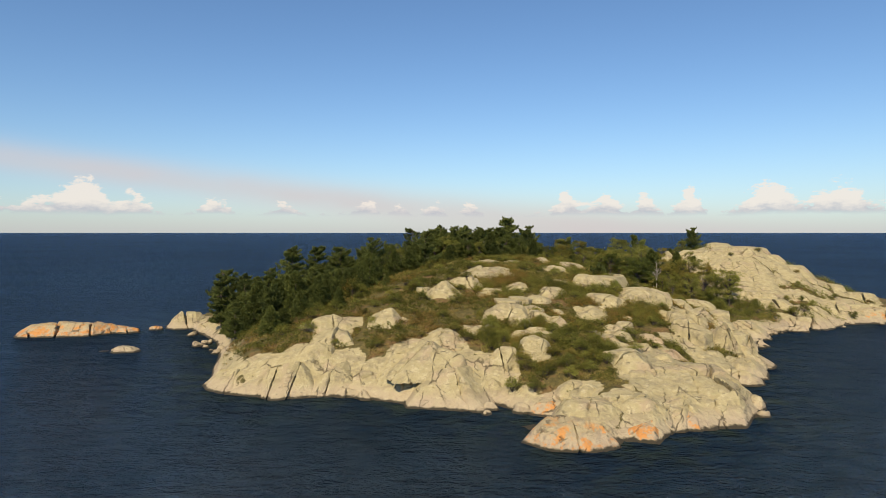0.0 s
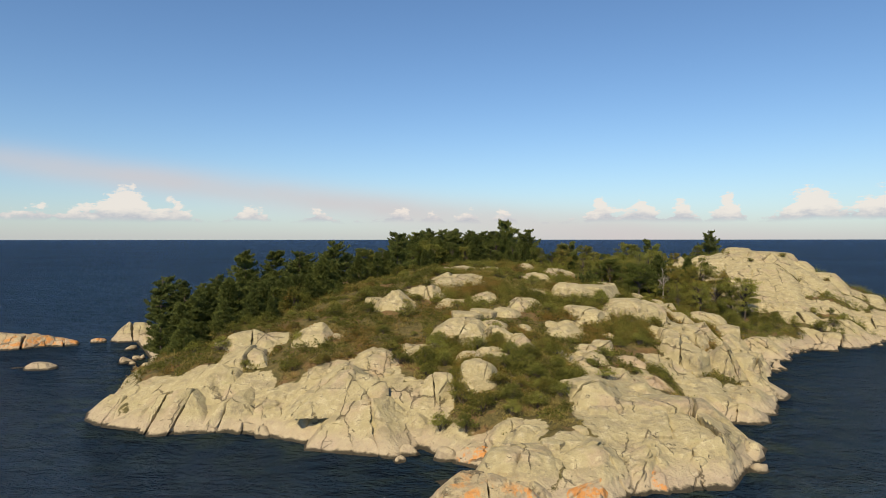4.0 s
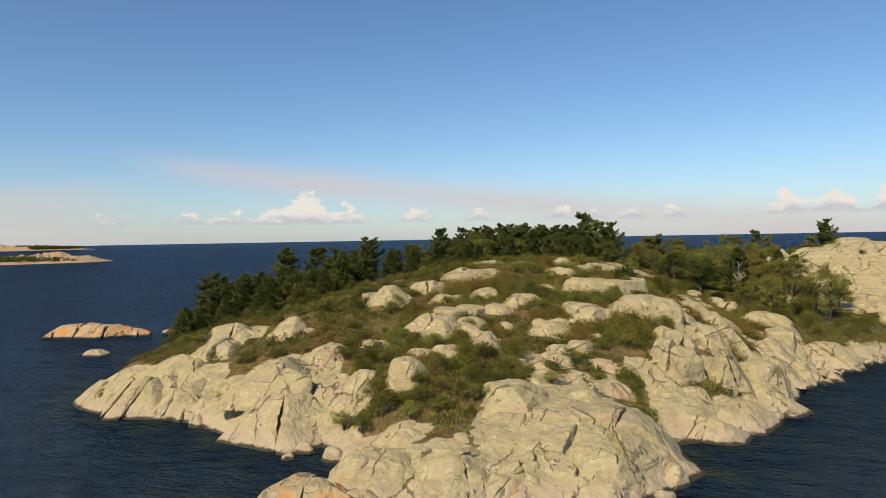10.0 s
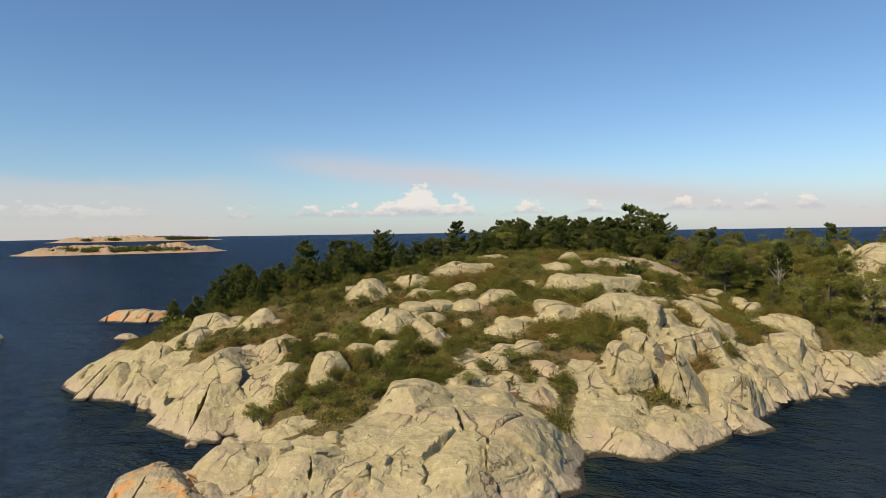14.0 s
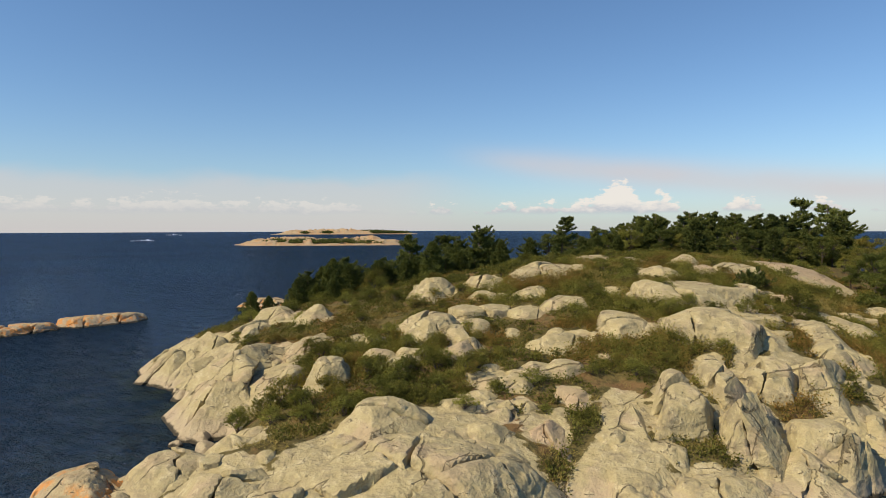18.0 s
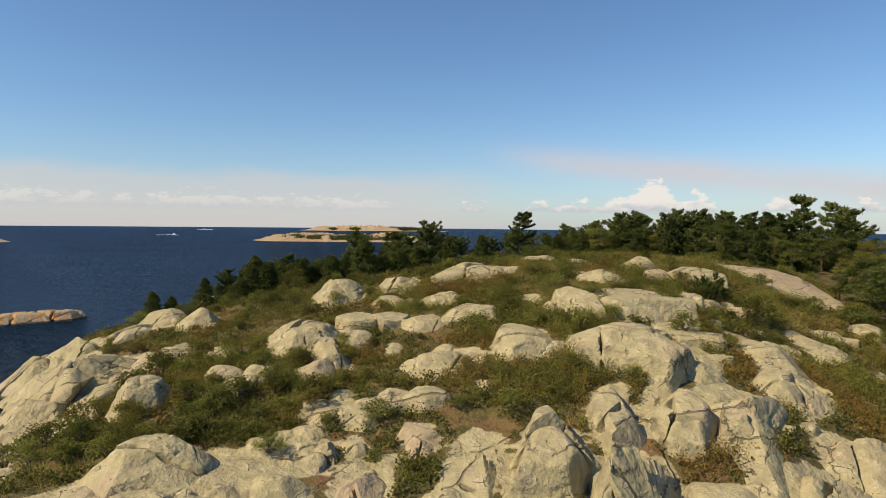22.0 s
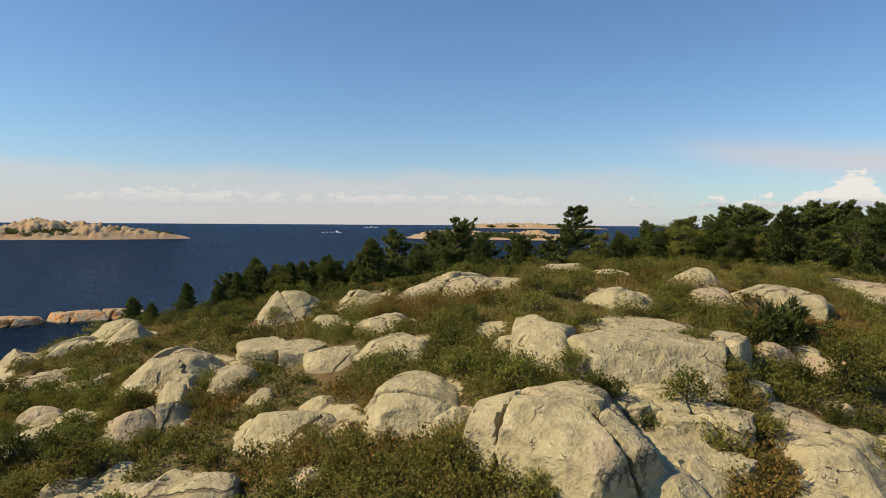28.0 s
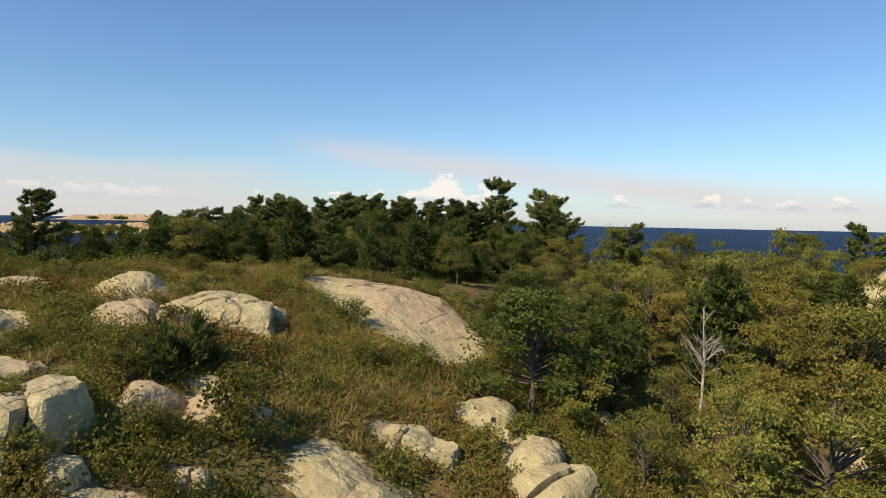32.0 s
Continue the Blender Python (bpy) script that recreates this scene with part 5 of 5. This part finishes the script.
# ---------------------------------------------------------------- low growth, too fine to count
def cover(name, ring, count, seed, mat, length, width, per, spread, high, label, patchy=0.0):
    """Low growth: tufts of leaves over a stretch of ground, in one mesh."""
    rng = np.random.default_rng(seed)
    xs, ys = [p[0] for p in ring], [p[1] for p in ring]
    x, y = rng.uniform(min(xs), max(xs), count), rng.uniform(min(ys), max(ys), count)
    inside = np.zeros(count, bool)
    for (ax, ay), (bx, by) in zip(ring, ring[1:] + ring[:1]):
        inside ^= ((ay > y) != (by > y)) & (x < (bx - ax) * (y - ay) / (by - ay + 1e-12) + ax)
    keep = inside & ~on_rock(x, y, 1.02)
    p = np.stack([x, y, 0 * x], 1)
    lush = vnoise(p * 0.35, seed) + 0.6 * vnoise(p * 0.9, seed + 1)
    keep &= lush > patchy
    x, y, lush = x[keep], y[keep], lush[keep]
    d = inland(x, y)
    far_in = (d > 1.2) & (bareness(x, y) < rng.uniform(0.3, 1.0, len(x)))
    x, y, lush = x[far_in], y[far_in], lush[far_in]
    z = ground(x, y)
    n = len(x)
    tall = high * (0.5 + 0.6 * np.clip(lush - patchy, 0, 1.3))
    cen = np.repeat(np.stack([x, y, z], 1), spread, 0)
    off = rng.normal(0, 1, (n * spread, 3))
    cen[:, :2] += off[:, :2] * 0.17
    cen[:, 2] += np.abs(off[:, 2]) * 0.5 * np.repeat(tall, spread)
    way = np.stack([off[:, 0] * 0.5, off[:, 1] * 0.5, np.full(n * spread, 0.8)], 1)
    v, f = sprays(cen, way, length, width, per, rng, 1.4, 0.5)
    return tagged(mesh_object(name, v, f, mat, False), label, "undergrowth", kind="stuff")


# where the bedrock lies bare: along the shore and as aprons round the outcrops
gv = np.empty(len(island.data.vertices) * 3, np.float32)
island.data.vertices.foreach_get("co", gv)
gv = gv.reshape(-1, 3).astype(float)


def bareness(x, y):
    p = np.stack([x, y, 0 * x], 1)
    lumps = vnoise(p * 0.3, 41) + 0.5 * vnoise(p * 0.8, 42)
    shore = 1.25 - (inland(x, y) + lumps * 1.6) / 3.2
    inhill = np.zeros(len(x), bool)
    for (ax, ay), (bx, by) in zip(HILL, HILL[1:] + HILL[:1]):
        inhill ^= ((ay > y) != (by > y)) & (x < (bx - ax) * (y - ay) / (by - ay + 1e-12) + ax)
    shore = np.maximum(shore, np.where(inhill, 0.22 + 0.6 * lumps, 0))
    return np.clip(np.maximum(shore, np.where(on_rock(x, y, 0.98), 0.7, np.where(on_rock(x, y, 1.06), 0.25, 0.0))), 0, 1)


bare = island.data.attributes.new("bare", "FLOAT", "POINT")
bare.data.foreach_set("value", bareness(gv[:, 0], gv[:, 1]).astype(np.float32))
MAIN = [(-26, 70), (-20, 62), (-2, 60), (10, 54), (22, 54), (30, 62), (36, 74), (42, 90), (40, 108), (30, 120), (10, 122), (-8, 112), (-14, 96), (-26, 84)]
NEAR = [(4, 62), (20, 62), (34, 80), (40, 92), (40, 110), (26, 118), (8, 112), (4, 90)]
CROWN = [(4, 92), (14, 88), (24, 92), (30, 100), (34, 112), (24, 120), (8, 114), (0, 104)]
EAST = [(40, 92), (60, 105), (80, 110), (80, 130), (66, 145), (50, 140), (38, 130), (34, 112)]
cover("heath_shrubs", MAIN, 34000, 31, SHRUB, 0.13, 0.10, 2, 12, 0.5, "low olive and russet heath shrubs between the rocks", -0.25)
cover("heath_shrubs", NEAR, 36000, 32, SHRUB, 0.085, 0.065, 3, 18, 0.85, "low olive and russet heath shrubs between the rocks", -0.12)
cover("dry_grass", MAIN, 26000, 33, GRASS, 0.36, 0.04, 3, 6, 0.12, "tufts of dry tan grass on the island's thin soil", 0.22)
cover("dry_grass", CROWN, 17000, 36, GRASS, 0.40, 0.035, 3, 7, 0.16, "long golden-brown grass on the crown of the island", -0.05)
cover("hollow_undergrowth", EAST, 22000, 34, LEAVES, 0.105, 0.075, 2, 14, 0.8, "leafy green undergrowth of the wooded hollow", -0.4)
cover("slope_undergrowth", WEST, 6000, 35, SHRUB, 0.18, 0.10, 2, 9, 0.7, "low green shrubs under the conifers", -0.4)


# ---------------------------------------------------------------- skerries and far islands
def skerry(x, y, wide, deep_, high, turn, blocks, label):
    outcrop(x, y, wide, deep_ / 1.3, high, turn, blocks, ORANGE_ROCK, -0.35, label)


skerry(-57.0, 96.2, 15.0, 7.5, 2.5, 12, 7, "low wave-washed granite skerry streaked with orange lichen")
skerry(-50.5, 98.8, 8.0, 4.0, 1.5, -10, 5, "flat tail of a granite skerry just above the water")
outcrop(-41.3, 82.6, 4.6, 2.6, 1.5, 10, 1, SHORE_ROCK, -0.4, "single pale boulder standing in the shallows")
outcrop(-44.2, 82.9, 2.4, 1.2, 0.75, 20, 1, SHORE_ROCK, -0.4, "small flat stone awash beside a boulder")
skerry(-58.5, 70.0, 13.0, 6.5, 2.0, 82, 7, "low pinkish skerry patched with orange lichen")
skerry(-57.0, 58.5, 12.0, 6.0, 1.8, 95, 6, "low pinkish skerry patched with orange lichen")
skerry(-56.0, 47.0, 13.0, 6.0, 1.6, 88, 6, "low pinkish skerry patched with orange lichen")


def far_island(x, y, long_, wide, high, turn, seed, scrub):
    """A low bare island far off: one uneven back of rock, with scrub in its dips."""
    owner = new("far_island")
    owner.matrix_world = pose(x, y, 0, 0, 0, turn)
    nx, ny = 220, 50
    gx, gy = np.meshgrid(np.linspace(-1, 1, nx), np.linspace(-1, 1, ny))
    gx, gy = gx.ravel(), gy.ravel()
    p = np.stack([gx * long_ / 2, gy * wide / 2, 0 * gx], 1)
    k = 60.0 / long_
    bank = np.clip(1 - np.abs(gx) ** 2.5 - np.abs(gy + 0.3 * vnoise(p * 0.05 * k, seed)) ** 2.0, -0.4, 1)
    bank = np.minimum(bank, 2.5 * (1 - np.abs(gy)) - 0.2)
    lumps = 0.5 + 0.5 * vnoise(p * 0.09 * k, seed + 1) + 0.36 * vnoise(p * 0.25 * k, seed + 2) + 0.5 * np.abs(vnoise(p * 0.55 * k, seed + 3)) + 0.25 * np.abs(vnoise(p * 1.3 * k, seed + 4))
    z = np.where(bank > 0, high * np.minimum(np.maximum(bank, 0) * 1.2, 1.0) * np.maximum(lumps, 0.25), bank * 8)
    i = (np.arange(ny - 1)[:, None] * nx + np.arange(nx - 1)).ravel()
    mesh_object("rock", np.stack([p[:, 0], p[:, 1], z], 1), np.stack([i, i + 1, i + nx + 1, i + nx], 1), FAR_ROCK, True, owner)
    rng = np.random.default_rng(seed)
    pick = rng.choice(np.where((z > high * 0.25) & (lumps < 0.62))[0], scrub)
    size = long_ / 150.0
    for part_ in np.array_split(pick, 4):
        cen = np.repeat(np.stack([p[part_, 0], p[part_, 1], z[part_]], 1), 14, 0)
        cen += np.abs(rng.normal(0, 1, cen.shape)) * (1.6 * size, 1.0 * size, 1.0 * size) * rng.choice([-1, 1], cen.shape) * (1, 1, 0) + np.abs(rng.normal(0, 0.7 * size, (len(cen), 1))) * (0, 0, 1)
        v, f = sprays(cen, np.tile((0.0, 0.0, 1.0), (len(cen), 1)), 1.1 * size, 0.9 * size, 2, rng, 1.2)
        tagged(mesh_object("scrub", v, f, SPRUCE, False, owner), kind="stuff")
    return tagged(owner, "low bare pink granite island far out with sparse scrub", "island", "islands on the horizon")


far_island(-447, 380, 165, 75, 6.2, 50, 51, 420)
far_island(-1424, 1136, 420, 90, 11, 54, 52, 500)
far_island(-522, 40, 190, 90, 9.5, 84, 53, 380)


# stones along the east shore and under the cliffs
pebble = np.random.default_rng(77)
for (ax, ay), (bx, by), count in (((31.5, 65.6), (40.5, 83), 12), ((40.5, 83), (48.5, 97), 36), ((48.5, 97), (67.5, 106.5), 60), ((67.5, 106.5), (92, 111), 14), ((-11, 60.4), (7, 55), 10), ((-28.5, 81), (-40, 101), 14), ((13, 47), (29, 57), 10)):
    for _ in range(count):
        t = pebble.uniform(0, 1)
        off = pebble.normal(0.2, 0.9)
        nx_, ny_ = -(by - ay), bx - ax
        l_ = math.hypot(nx_, ny_)
        size = float(pebble.uniform(0.5, 1.0) ** 2 * 2.0 + 0.35)
        outcrop(ax + (bx - ax) * t + nx_ / l_ * off, ay + (by - ay) * t + ny_ / l_ * off, size, size * 0.8, size * 0.55, float(pebble.uniform(0, 360)), 1, SHORE_ROCK, label="loose pale granite stone on the shore at the waterline")


# ---------------------------------------------------------------- motor boats far out, with their wakes
def boat_far(x, y, turn, size):
    owner = new("motor_boat")
    owner.matrix_world = pose(x, y, 0, 0, 0, turn)
    bm = bmesh.new()
    rings = []
    for t, half, low in ((-0.5, 0.17, 0.02), (-0.1, 0.19, 0.0), (0.3, 0.14, 0.03), (0.52, 0.01, 0.14)):
        rings.append([bm.verts.new((px * size, t * size, pz * size)) for px, pz in ((-half, 0.16), (-half * 0.8, low), (half * 0.8, low), (half, 0.16))])
    for a, b in zip(rings, rings[1:]):
        for k in range(3):
            bm.faces.new((a[k], a[k + 1], b[k + 1], b[k]))
        bm.faces.new((a[3], a[0], b[0], b[3]))
    bm.faces.new(rings[0])
    me = bpy.data.meshes.new("hull")
    bm.to_mesh(me)
    me.materials.append(WHITE)
    new("hull", me).parent = owner
    cab = bmesh.new()
    bmesh.ops.create_cube(cab, size=1.0, matrix=Matrix.Translation((0, 0.02 * size, 0.22 * size)) @ Matrix.Diagonal((0.22 * size, 0.3 * size, 0.14 * size, 1)))
    bmesh.ops.bevel(cab, geom=cab.edges[:], offset=0.03 * size, segments=2)
    me = bpy.data.meshes.new("cabin")
    cab.to_mesh(me)
    me.materials.append(WHITE)
    new("cabin", me).parent = owner
    tagged(owner, "small white motor boat crossing the open lake", "boat")
    wake = bmesh.new()
    rng = np.random.default_rng(int(abs(x)))
    for k in range(26):
        t = -0.4 - k * 0.22
        for side in (-1, 1):
            cx, r = side * (0.1 + 0.07 * k) * size * rng.uniform(0.7, 1.1), size * rng.uniform(0.10, 0.2)
            bmesh.ops.create_icosphere(wake, subdivisions=1, radius=r, matrix=Matrix.Translation((cx, t * size, -r * 0.55)))
    me = bpy.data.meshes.new("wake_foam")
    wake.to_mesh(me)
    me.materials.append(WHITE)
    foam = new("wake_foam", me)
    foam.matrix_world = owner.matrix_world.copy()
    tagged(foam, "white foam of a boat's wake on the water", "foam", kind="stuff")


for x, y, turn, size in ((-1640, 736, 70, 11), (-814, 360, 60, 7)):
    boat_far(x, y, turn, size)
